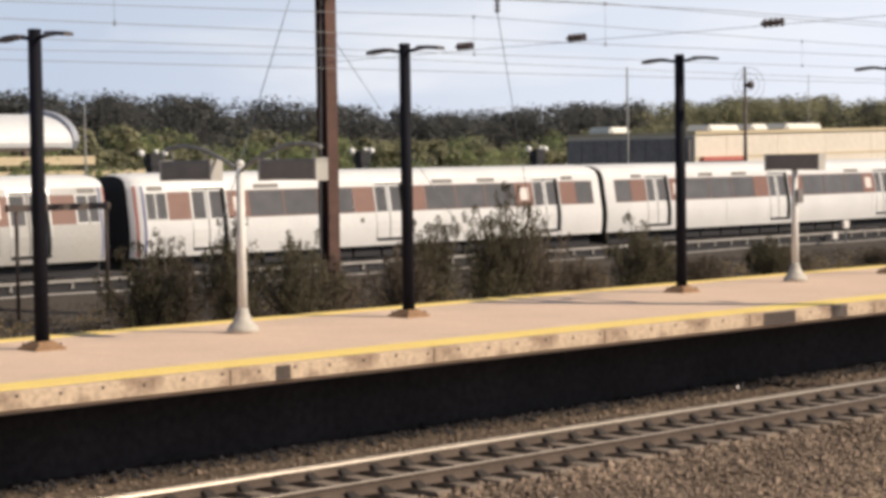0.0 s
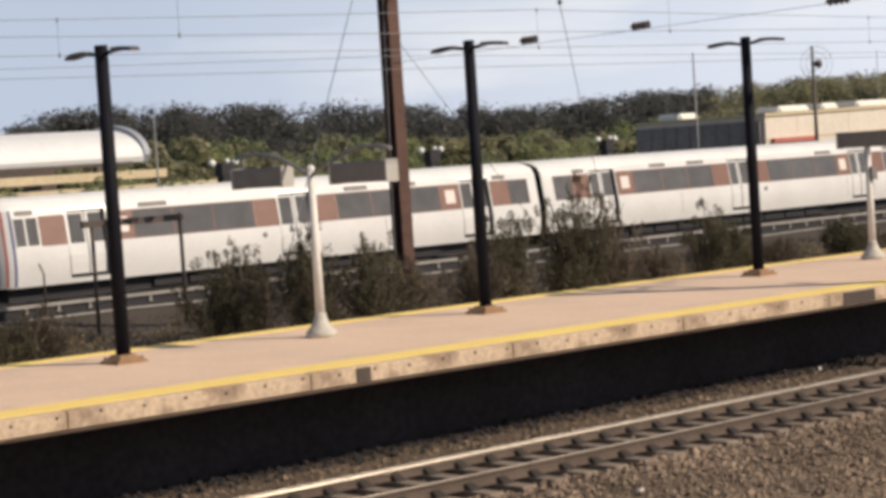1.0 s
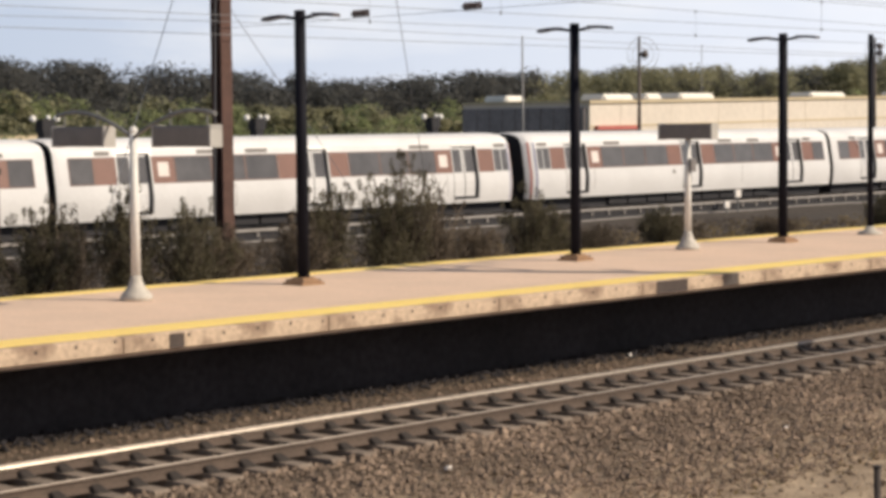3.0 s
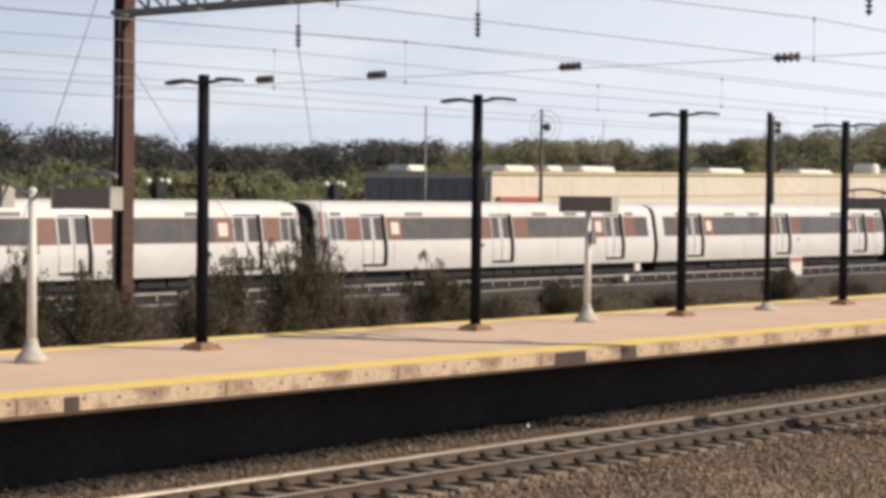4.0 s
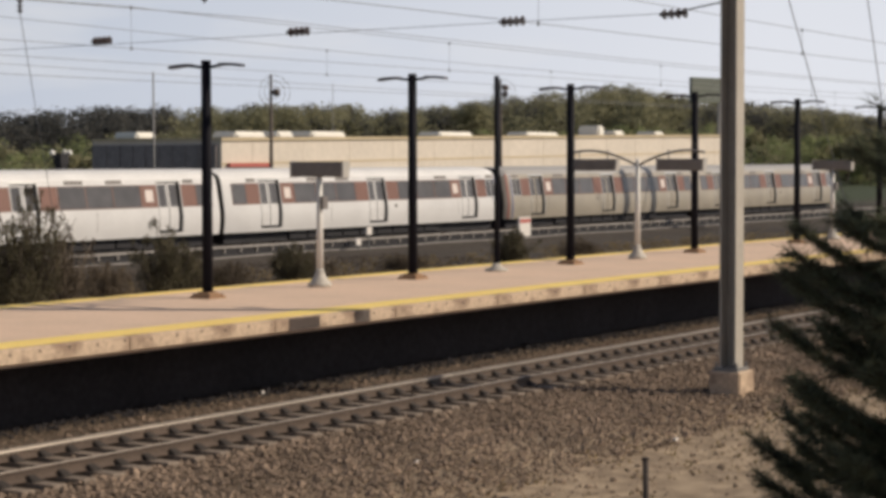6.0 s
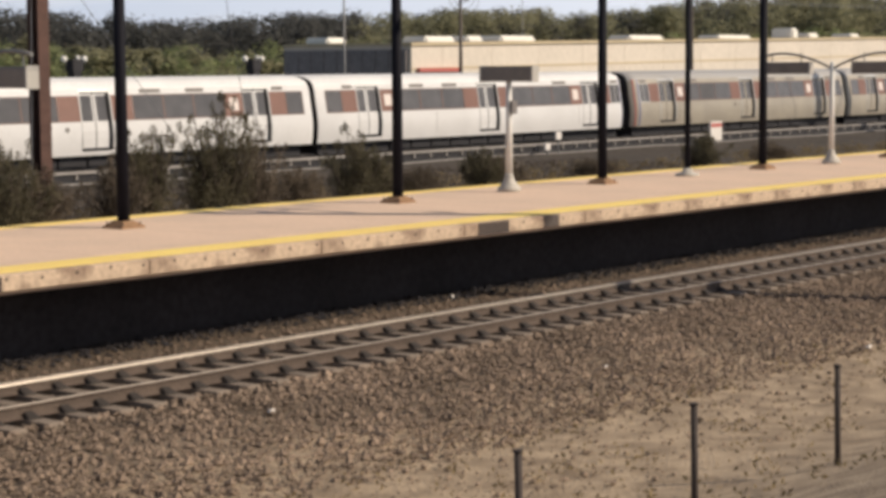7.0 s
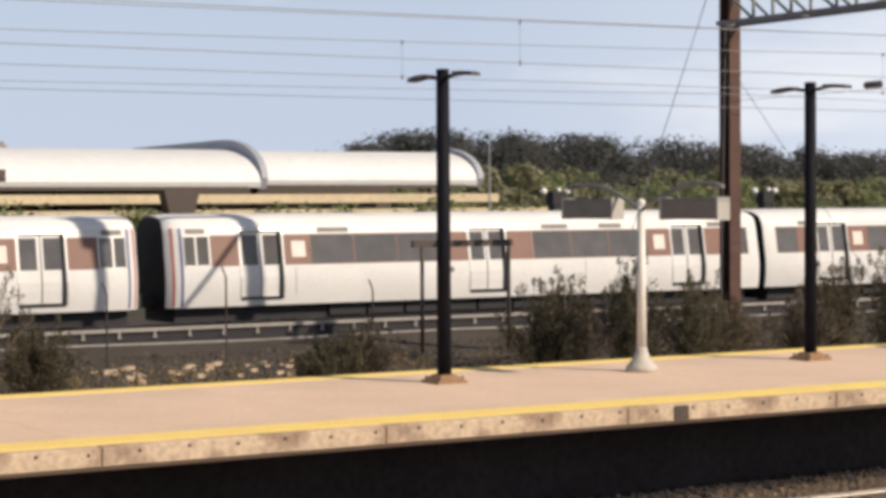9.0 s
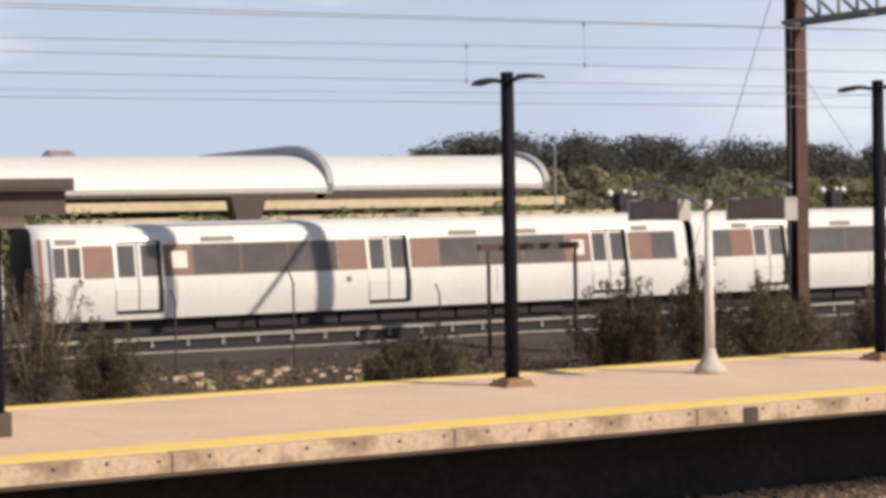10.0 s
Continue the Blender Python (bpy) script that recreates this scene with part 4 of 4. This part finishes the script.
solid("rubble", bm, FASCIA, "broken pale concrete rubble on the ballast", "rubble", kind="stuff")


# ---- pines on the near bank ----
def needle_tufts(r, tips, dirs, per, length):
    n = len(tips)
    c = np.repeat(np.asarray(tips, float), per, 0)
    d0 = np.repeat(np.asarray(dirs, float), per, 0)
    d = d0 * 0.7 + r.normal(size=(n * per, 3)) * 0.72
    d /= np.linalg.norm(d, axis=1)[:, None]
    s = c - d0 * r.uniform(0, 0.16, (n * per, 1))
    e = s + d * length * r.uniform(0.7, 1.2, (n * per, 1))
    w = np.cross(d, r.normal(size=(n * per, 3)))
    w = w / np.linalg.norm(w, axis=1)[:, None] * 0.0025
    v = np.stack([s - w, s + w, e], 1).reshape(-1, 3)
    return v, np.arange(3 * n * per).reshape(-1, 3)


def make_pine(x, y, z0, height, seed, turn, per, label):
    """A young pine: whorls of upturned boughs round a straight leader, each twig a brush of needles."""
    r = np.random.default_rng(seed)
    p = thing("pine_tree", label, "pine tree", "pines on the near bank", at=pose(x, y, z0))
    bm = bmesh.new()
    tube(bm, [(0, 0, 0), (0.03, 0.02, height * 0.4), (-0.02, 0.02, height * 0.75), (0, 0, height)], [0.05, 0.04, 0.022, 0.006], 10)
    part("trunk", bm, BARK, p)
    tips, dirs = [], []

    def brush(base, q, length):
        n = max(2, int(length / 0.055))
        for j in range(n):
            tips.append(base + q * length * (j + 1) / n)
            dirs.append(q)

    brush(Vector((0, 0, height - 0.22)), Vector((0, 0, 1)), 0.22)
    for w, (dz, count) in enumerate(((0.17, 4), (0.42, 5), (0.66, 6), (0.88, 7), (1.26, 8), (1.46, 6), (1.60, 7), (1.76, 8), (1.92, 7), (2.08, 8), (2.2, 6), (2.34, 8), (2.48, 7), (2.62, 8), (2.8, 8), (3.1, 7))):
        for k in range(count):
            a = turn + w * 0.9 + math.tau * k / count + r.normal() * 0.18
            L = float(np.interp(dz, [0.1, 0.2, 0.35, 0.6, 1.03, 1.25, 1.7, 2.6], [0.10, 0.17, 0.26, 0.52, 0.86, 1.02, 1.16, 1.36])) * r.uniform(0.72, 1.05)
            d = Vector((math.cos(a), math.sin(a), 0.55 - 0.28 * min(dz, 1.5) + r.normal() * 0.08))
            pts = [Vector((0, 0, height - dz + r.normal() * 0.03))]
            for j in range(5):
                pts.append(pts[-1] + d.normalized() * L / 5)
                d.z += 0.13
            bm = bmesh.new()
            tube(bm, pts, [0.014, 0.011, 0.009, 0.007, 0.005, 0.003], 5)
            for j in range(int(5 + L * 36) if dz > 0.7 else int(1 + L * 13)):
                t = r.uniform(0.22, 1.0) * 5
                i = min(int(t), 4)
                b = pts[i].lerp(pts[i + 1], t - i)
                side = 1 if j % 2 else -1
                q = Vector((math.cos(a + side * 0.75), math.sin(a + side * 0.75), 0.38 + r.normal() * 0.25)).normalized()
                g = r.uniform(0.09, 0.25) * (1.25 - 0.12 * t)
                rod(bm, b, b + q * g, 0.005, 0.003, 4, False)
                brush(b, q, g)
            brush(pts[-2], d.normalized(), L / 5 + 0.06)
            part("bough", bm, BARK, p)
    v, f = needle_tufts(r, tips, dirs, per, 0.09)
    ob = new("needles", cloud_mesh("needles", v, f, NEEDLE))
    ob.parent = p
    return p


make_pine(10.57, 3.39, 0.9, 3.73, 21, 0.4, 26, "young dark green pine with whorls of upturned boughs")
make_pine(12.9, 2.6, 0.9, 3.3, 22, 1.1, 12, "young dark green pine with whorls of upturned boughs")


def make_big_pine():
    """An older pine whose lower limbs hang over the view."""
    r = np.random.default_rng(31)
    p = thing("pine_tree", "older pine with long drooping limbs and needle clusters", "pine tree", "pines on the near bank", at=pose(8.6, 1.2, 1.9))
    bm = bmesh.new()
    tube(bm, [(0, 0, 0), (0.05, 0, 2.5), (0, 0.05, 6), (0, 0, 9)], [0.17, 0.14, 0.10, 0.02], 12)
    part("trunk", bm, BARK, p)
    bm = bmesh.new()
    tips, dirs = [], []

    def limb(pts, clumps, size):
        pts = [Vector(q) for q in pts]
        n = len(pts)
        tube(bm, pts, [0.010 - 0.006 * k / (n - 1) for k in range(n)], 6)
        for u in clumps:
            t = u * (n - 1)
            s = min(int(t), n - 2)
            c = pts[s].lerp(pts[s + 1], t - s)
            for j in range(size):
                q = Vector((r.normal() * 0.6, r.normal() * 0.6, r.normal() * 0.6 - 0.05)).normalized()
                e = c + q * r.uniform(0.02, 0.10)
                rod(bm, c, e, 0.006, 0.004, 4, False)
                tips.append(e)
                dirs.append(q)

    limb([(0, 0, 2.8), (0.1, 0.8, 3.0), (0.2, 1.5, 3.1), (0.2, 2.15, 3.22), (0.3, 2.5, 3.42), (0.3, 2.8, 3.62)], (0.38, 0.43, 0.52, 0.565, 0.60, 0.64, 0.76, 0.80, 0.85, 0.90, 0.95, 1.0), 9)
    limb([(0.2, 1.6, 3.1), (0.2, 1.85, 3.0), (0.2, 1.98, 2.97)], (0.8, 1.0), 9)
    limb([(0, 0, 2.5), (0.1, 0.9, 2.85), (0.2, 1.35, 2.85), (0.2, 1.55, 2.68)], (0.7, 0.85, 1.0), 7)
    limb([(0, 0, 3.4), (0.2, 0.8, 3.6), (0.2, 1.9, 3.55)], (0.7, 0.85, 1.0), 7)
    limb([(0, 0, 2.0), (0.1, 0.8, 2.2), (0.1, 1.3, 2.4)], (0.85, 1.0), 5)
    for k in range(12):
        a = r.uniform(3.7, 5.6)
        z = 4.2 + 0.4 * k
        limb([(0, 0, z), (0.9 * math.cos(a), 0.9 * math.sin(a), z + 0.2), (1.7 * math.cos(a), 1.7 * math.sin(a), z + 0.5)], (0.5, 0.7, 0.85, 1.0), 8)
    part("limb_work", bm, BARK, p)
    v, f = needle_tufts(r, tips, dirs, 75, 0.095)
    ob = new("needles", cloud_mesh("needles", v, f, NEEDLE))
    ob.parent = p


make_big_pine()


# ---- far things: station canopy, long building, lamps, poles ----
def canopy(x0, x1, ye, ze, ht, depth, back, lip):
    """A curved roof over the metro station, eave towards the tracks."""
    prof = []
    for k in range(11):
        a = math.pi / 2 * k / 10
        prof.append((ye + depth * (1 - math.cos(a)), ze + ht * math.sin(a)))
    prof.append((ye + depth + back, ze + ht - 0.1))
    under = [(y + 0.12, z - 0.28) for y, z in prof[::-1]]
    bm = bmesh.new()
    extrude_x(bm, prof + under, x0, x1 - 0.35)
    c = thing("station_canopy", "white curved station canopy roof with a grey rim", "canopy", "station canopies")
    part("roof", bm, CANOPYWHITE, c)
    bm = bmesh.new()
    rim = [(y - 0.08, z + lip * (0.4 + 0.6 * (z - ze) / ht)) for y, z in prof]
    extrude_x(bm, rim + [(y + 0.2, z - 0.34) for y, z in prof[::-1]], x1 - 0.35, x1)
    part("end_rim", bm, CANOPYRIB, c)
    bm = bmesh.new()
    box(bm, x0, x1 - 1, ye + 0.1, ye + 0.5, ze - 0.42, ze - 0.02)
    part("eave_beam", bm, BROWNTRIM, c)
    for x in np.arange(x0 + 3, x1, 11.0):
        bm = bmesh.new()
        rod(bm, (x, ye + depth, -0.8), (x, ye + depth, ze + ht - 0.2), 0.22, seg=10)
        part("column", bm, BROWNTRIM, c)
    return c


canopy(10.0, 57.9, 90.0, 5.15, 1.62, 4.0, 1.0, 0.24)
canopy(-50.0, 44.6, 89.6, 5.05, 1.76, 4.8, 12.0, 0.52)
bm = bmesh.new()
box(bm, -60, 57.0, 98.5, 98.8, -0.8, 5.6)
solid("station_wall", bm, BROWNTRIM, "dark wall at the back of the station", "wall", kind="structure")
st = thing("station_platform", "cream station parapets below the canopy", "station", kind="structure")
for z0, z1, y, x1 in ((3.98, 4.42, 88.6, 58.0), (3.34, 3.66, 86.6, 60.0), (-0.5, 3.0, 87.4, 61.0)):
    bm = bmesh.new()
    box(bm, -60, x1, y, y + 0.3, z0, z1)
    part("parapet", bm, CREAM, st)
for x in (38.1, 10.0, -18.0):
    bm = bmesh.new()
    vs = [bm.verts.new((x + dx * w, 85.6 + dy * 0.8, z)) for z, w in ((-0.5, 0.52), (3.0, 0.52), (4.62, 0.92)) for dx, dy in ((-1, 0), (1, 0), (1, 1), (-1, 1))]
    for lo in (0, 4):
        for k in range(4):
            bm.faces.new((vs[lo + k], vs[lo + (k + 1) % 4], vs[lo + 4 + (k + 1) % 4], vs[lo + 4 + k]))
    bm.faces.new(vs[8:])
    part("pylon", bm, BROWNTRIM, st, "dark flared concrete pylon")
for x in (23.5, 27.5, 31.5, 14.5, 19.0):
    bm = bmesh.new()
    box(bm, x, x + 1.5, 95.5, 96.5, 6.6, 7.15)
    bmesh.ops.bevel(bm, geom=bm.edges[:], offset=0.15, segments=2, affect="EDGES")
    solid("roof_vent", bm, DARKWALL, "small dark vent box on the canopy roof", "roof vent", "roof vents")


def twin_globe(x, y):
    p = thing("globe_lamp", "dark lamp standard with two white globes", "street lamp", "globe lamps beyond the metro", at=pose(x, y, -0.2))
    bm = bmesh.new()
    box(bm, -0.2, 0.2, -0.2, 0.2, 0, 4.2)
    part("post", bm, CARDARK, p)
    bm = bmesh.new()
    box(bm, -0.26, 0.26, -0.24, 0.24, 4.05, 4.55)
    rod(bm, (-0.5, 0, 4.32), (0.5, 0, 4.32), 0.03, seg=6)
    part("head", bm, CARDARK, p)
    for sx in (-0.52, 0.0, 0.52):
        bm = bmesh.new()
        bmesh.ops.create_uvsphere(bm, u_segments=12, v_segments=8, radius=0.13 if sx else 0.09, matrix=pose(sx, 0 if sx else -0.22, 4.55 if sx else 4.6))
        part("globe", bm, GLOBE, p)
    return p


g = twin_globe(41.8, 60.0)
for x in (52.0, 62.2):
    copy_thing(g, pose(x, 60.0, -0.2))


def far_pole(x, y, top, dish=False):
    p = thing("radio_mast", "thin grey steel mast beyond the metro" + (" with a round mesh dish" if dish else ""), "mast", "far masts", at=pose(x, y, -0.3))
    bm = bmesh.new()
    rod(bm, (0, 0, 0), (0, 0, top), 0.13 if dish else 0.07, 0.06 if dish else 0.035, seg=8)
    part("mast", bm, GALV if not dish else BROWNTRIM, p)
    if dish:
        for k in range(3):
            bm = bmesh.new()
            rr = 0.30 + 0.28 * k
            pts = [(0.05 + rr * math.sin(t) * 0.8, -0.2 - rr * math.sin(t) * 0.5, top - 0.9 + rr * math.cos(t)) for t in [math.tau * j / 20 for j in range(21)]]
            tube(bm, pts, [0.014] * 21, 4)
            part("ring", bm, GALV, p)
        bm = bmesh.new()
        bmesh.ops.create_uvsphere(bm, u_segments=10, v_segments=6, radius=0.2, matrix=pose(0.1, -0.25, top - 0.9))
        part("feed", bm, BROWNTRIM, p)


far_pole(68.8, 60.5, 8.4)
far_pole(77.6, 60.5, 8.6, True)
far_pole(99.7, 60.5, 9.1, True)
far_pole(48.6, 75.0, 6.9)
far_pole(178, 130, 13)

# long low building beside the tracks
bd = thing("long_building", "long low beige building with flat roof and white roof units", "building", at=pose(109.6, 90.0, -1.0))


def roof_z(x):
    return 6.45 + 0.0125 * x


def strip(bm, x0, x1, y0, y1, lo, hi):
    """A band that follows the slightly falling roof line; lo and hi run from the roof line."""
    vs = [bm.verts.new((x, y, max(0, roof_z(x) + d))) for d in (lo, hi) for y in (y0, y1) for x in (x0, x1)]
    for f in ((0, 2, 3, 1), (4, 5, 7, 6), (0, 1, 5, 4), (2, 6, 7, 3), (0, 4, 6, 2), (1, 3, 7, 5)):
        bm.faces.new([vs[k] for k in f])


bm = bmesh.new()
strip(bm, 0.05, 88, 0, 12.5, -20, 0)
part("wall", bm, BUILDING, bd)
bm = bmesh.new()
strip(bm, -0.1, 88, -0.15, 12.5, 0, 0.22)
part("parapet_cap", bm, CREAM, bd)
bm = bmesh.new()
strip(bm, 0.0, 88, -0.03, 0, -1.75, -1.6)
part("string_course", bm, CREAM, bd)
for k in range(14):
    bm = bmesh.new()
    strip(bm, 3.6 + 6.1 * k, 3.66 + 6.1 * k, -0.02, 0.0, -20, -0.02)
    part("wall_joint", bm, BUILDING, bd)
# this wall's shade is painted in: far darker than the beige front
bm = bmesh.new()
box(bm, -0.25, 0.04, 0.3, 12.3, 0, 6.2)
sw = part("side_wall", bm, DARKWALL, bd, "ribbed side wall, its shade painted as dark grey")
for k in range(9):
    bm = bmesh.new()
    box(bm, -0.33, -0.25, 0.6 + 1.27 * k, 0.75 + 1.27 * k, 0, 6.15)
    part("rib", bm, DARKWALL, sw)
bm = bmesh.new()
box(bm, 0.6, 5.6, -0.35, 0.0, 4.55, 4.85)
part("awning", bm, REDPAINT, bd, "red awning strip")
for x, w, hh, y in ((4.2, 3.6, 0.6, 2), (9.3, 2.0, 0.6, 2), (13.6, 4.6, 0.6, 2), (33.5, 5.5, 0.55, 3), (48.5, 6.0, 0.5, 3), (62.5, 1.2, 1.1, 3), (66.0, 2.0, 0.6, 3), (75.0, 2.0, 0.5, 3), (-0.0, 2.2, 0.6, 8)):
    bm = bmesh.new()
    box(bm, x, x + w, y, y + 2.4, roof_z(x) + 0.1, roof_z(x) + 0.1 + hh)
    bmesh.ops.bevel(bm, geom=bm.edges[:], offset=0.18, segments=2, affect="EDGES")
    part("roof_unit", bm, ROOFUNIT, bd, "white rooftop unit")
bb = thing("billboard", "faded grey-green billboard on a steel frame", "billboard", at=pose(194, 92, -1, 0, 0, -12))
bm = bmesh.new()
box(bm, -2.2, 3.4, -0.2, 0.2, 11.2, 13.9)
part("board", bm, GREENSIGN, bb)
for x in (-1.6, 2.8):
    bm = bmesh.new()
    rod(bm, (x, 0, 0), (x, 0, 11.2), 0.2, seg=8)
    part("leg", bm, GALV, bb)


# ---- woods on the horizon ----
def woods(name, label, material, seed, spots, clumps, per, leaf):
    """A far wood: each tree a trunk with limbs' worth of leaf clumps, uneven in outline."""
    r = np.random.default_rng(seed)
    cent, rad, tv, tf = [], [], [], []
    for x, y, z, h, w in spots:
        for k in range(clumps):
            u = r.uniform(0.12, 0.86)
            env = math.sin(math.pi * min(1, 0.25 + 0.72 * u)) ** 0.7
            a, q = r.uniform(0, math.tau), math.sqrt(r.uniform(0, 1))
            cent.append((x + math.cos(a) * q * w * 0.5 * env, y + math.sin(a) * q * w * 0.5 * env, z + h * u * 0.95))
            s = r.uniform(0.13, 0.25) * h
            rad.append((s * 1.15, s * 1.15, s * 0.85))
        n = len(tv)
        tv += [(x - 0.2, y, z - 1), (x + 0.2, y, z - 1), (x + 0.08, y, z + h * 0.7), (x, y + 0.3, z - 1), (x - 0.08, y, z + h * 0.7)]
        tf += [(n, n + 1, n + 2), (n + 1, n + 3, n + 2), (n + 3, n, n + 4)]
    v, f = leaves(r, cent, rad, per, leaf, True)
    tagged(new(name, cloud_mesh(name, v, f, material)), label, "woods", kind="stuff")
    tagged(new("woods_trunks", cloud_mesh("woods_trunks", tv, tf, BARK)), "trunks inside the far woods", "woods", kind="stuff")


r = np.random.default_rng(77)
RIDGE_R = [0.30, 0.47, 0.536, 0.56, 0.594, 0.677, 0.88, 0.963, 1.247, 1.493, 1.86, 2.2, 2.52, 3.2]     # x over y
RIDGE_K = [0.022, 0.024, 0.031, 0.039, 0.0445, 0.0435, 0.0388, 0.0343, 0.0482, 0.0476, 0.0785, 0.072, 0.066, 0.050]   # rise over y


def ridge(xr):
    return float(np.interp(xr, RIDGE_R, RIDGE_K))


dark, olive, green = [], [], []
for k in range(760):
    xr = r.uniform(0.25, 3.2)
    y = r.uniform(255, 345) if xr < 1.7 else r.uniform(180, 300)
    top = 3.97 + ridge(xr) * y * r.uniform(0.94, 1.11)
    h = r.uniform(10, 14)
    (dark if xr < 1.15 or r.uniform() < 0.25 else olive).append((xr * y, y, top - h, h, h * r.uniform(0.7, 1.0)))
for k in range(330):
    xr = r.uniform(0.55, 3.0)
    y = r.uniform(150, 230) if xr < 1.5 else r.uniform(120, 170)
    if 1.05 < xr < 2.3 and y < 150:
        y += 60
    top = 3.97 + ridge(xr) * y * r.uniform(0.15, 0.64)
    h = r.uniform(5, 8)
    (green if r.uniform() < 0.6 else olive).append((xr * y, y, top - h, h, h * r.uniform(0.9, 1.3)))
woods("woods", "dark budding woods along the horizon", WOODS_DARK, 1, dark, 16, 46, 0.36)
woods("woods", "olive and brown spring woods on the rise", WOODS_OLIVE, 2, olive, 16, 46, 0.36)
woods("woods", "fresh green small trees before the woods", WOODS_GREEN, 3, green, 14, 42, 0.25)
# bushes below the canopy
bush = [(x, 84.5 + r.uniform(-1, 1), 0.3, r.uniform(3.2, 4.3), r.uniform(2.5, 4)) for x in np.arange(6, 86, 1.5)]
woods("bushes", "green bushes in front of the station parapet", WOODS_GREEN, 4, bush, 12, 46, 0.15)
# the rise under the woods, one long bank
bm = bmesh.new()
rows = []
for xr in np.arange(0.2, 3.6, 0.1):
    k = ridge(xr)
    rows.append([bm.verts.new((xr * y, y, z)) for y, z in ((235, -1.2), (345, max(-1, 3.97 + k * 345 - 4.5)), (420, max(-1, 3.97 + k * 420 - 8)), (600, -1.2))])
for a, b in zip(rows, rows[1:]):
    for k in range(3):
        bm.faces.new((a[k], a[k + 1], b[k + 1], b[k])).smooth = True
solid("wooded_rise", bm, mat("forest_floor", (0.085, 0.085, 0.065), 0.95, vary=0.4, scale=0.05, fine=0.5), "low wooded rise on the horizon", "hill", kind="structure")

# ---- pieces of track and platform ----
bm = bmesh.new()
prof = [(17.68, -0.45), (20.28, -0.45), (20.28, -0.20), (20.24, -0.172), (17.72, -0.172), (17.68, -0.20)]
extrude_x(bm, prof, -0.115, 0.115)
TIEMESH = mesh_of(bm, "tie", TIE)
for k in range(190):
    piece("tie", TIEMESH, track, pose(5.5 + 0.555 * k, 0, 0))
# wedges take the dark outline of a clip plus its painted shadow
bm = bmesh.new()
for y in (RAIL_N, RAIL_F):
    for s in (-1, 1):
        lo, hi = sorted((y + s * 0.045, y + s * 0.20))
        vs = box(bm, -0.10, 0.10, lo, hi, -0.172, -0.085)
        for q in vs[4:]:                              # sloping down away from the rail
            if abs(q.co.y - y) > 0.1:
                q.co.z = -0.155
            q.co.x *= 0.55
CLIP = mesh_of(bm, "rail_clip", CLIPSTEEL)
for k in range(130):
    piece("rail_clip", CLIP, track, pose(5.5 + 0.555 * (k + 6), 0, 0))
FP = 3.71
bm = bmesh.new()
box(bm, 0.006, FP - 0.006, PF, PF + 0.21, 0.99, PZ)
bmesh.ops.bevel(bm, geom=[e for e in bm.edges], offset=0.012, segments=1, affect="EDGES")
PANEL = mesh_of(bm, "fascia_panel", FASCIA)
bm = bmesh.new()
box(bm, 0.006, FP - 0.006, PB - 0.21, PB, 0.99, PZ)
PANELB = mesh_of(bm, "fascia_panel", FASCIA)
bm = bmesh.new()
rod(bm, (0, PF - 0.004, 1.135), (0, PF + 0.02, 1.135), 0.022, seg=8)
HOLE = mesh_of(bm, "bolt_hole", UNDER)
n = int((X1 - X0) / FP)
for k in range(n):
    piece("fascia_panel", PANEL, platform, pose(X0 + FP * k, 0, 0))
    piece("fascia_panel", PANELB, platform, pose(X0 + FP * k, 0, 0))
for k in range(110):
    piece("bolt_hole", HOLE, platform, pose(5 + 0.62 * k, 0, (k * 37 % 5) * 0.008))
bm = bmesh.new()
box(bm, 0.004, FP - 0.004, 21.754, 26.856, PZ - 0.02, PZ)
TOP = mesh_of(bm, "deck_slab", CONCRETE)
for k in range(n):
    piece("deck_slab", TOP, platform, pose(X0 + FP * k, 0, 0))

for x0, x1, z0, z1 in ((27.2, 28.1, 0.985, 1.215), (16.45, 16.70, 1.0, 1.2)):
    bm = bmesh.new()
    box(bm, x0, x1, PF - 0.012, PF + 0.02, z0, z1)
    part("joint_cover", bm, BROWNTRIM, platform, "dark brown stained joint cover on the platform edge")
for x, y, z, sx in ((27.85, 22.0, -0.27, 0.085), (17.2, 16.4, -0.25, 0.06), (22.6, 15.1, -0.26, 0.05), (26.5, 13.0, -0.26, 0.06)):
    bm = bmesh.new()
    vs = box(bm, x, x + sx * 1.5, y, y + sx, z, z + sx * 0.6)
    vs[5].co.z += sx * 0.3
    vs[6].co.x += sx * 0.3
    bmesh.ops.bevel(bm, geom=bm.edges[:], offset=sx * 0.1, segments=1, affect="EDGES")
    solid("litter", bm, WHITEBOX, "crumpled scrap of white litter on ballast", "litter", "litter")
# dry weeds on the near bank
r = np.random.default_rng(18)
cent = np.stack([r.uniform(12, 36, 500), 13.6 - 5.5 * r.uniform(0, 1, 500) ** 0.8, np.zeros(500)], 1)
cent[:, 2] = np.interp(cent[:, 1], [7, 8.5, 9.5, 10.5, 12], [0.55, 0.1, -0.15, -0.25, -0.29]) + 0.02
v, f = leaves(r, cent, np.full((500, 3), (0.14)), 9, 0.035)
tagged(new("dry_grass", cloud_mesh("dry_grass", v, f, STRAW)), "sparse dry weeds on bare tan dirt", "grass", kind="stuff")


# ---- what moves ----
GONE = [(0.0, 0.0), (1.2, 8.9), (2.5, 18.1), (4.1, 28.44), (5.5, 37.0), (7.5, 49.17), (9.0, 58.58), (10.0, 64.56)]


def motions():
    for ob, x, rz in cars:
        walk(ob, [(t, pose(x - d, TY, TZ, 0, 0, rz)) for t, d in GONE])


motions()
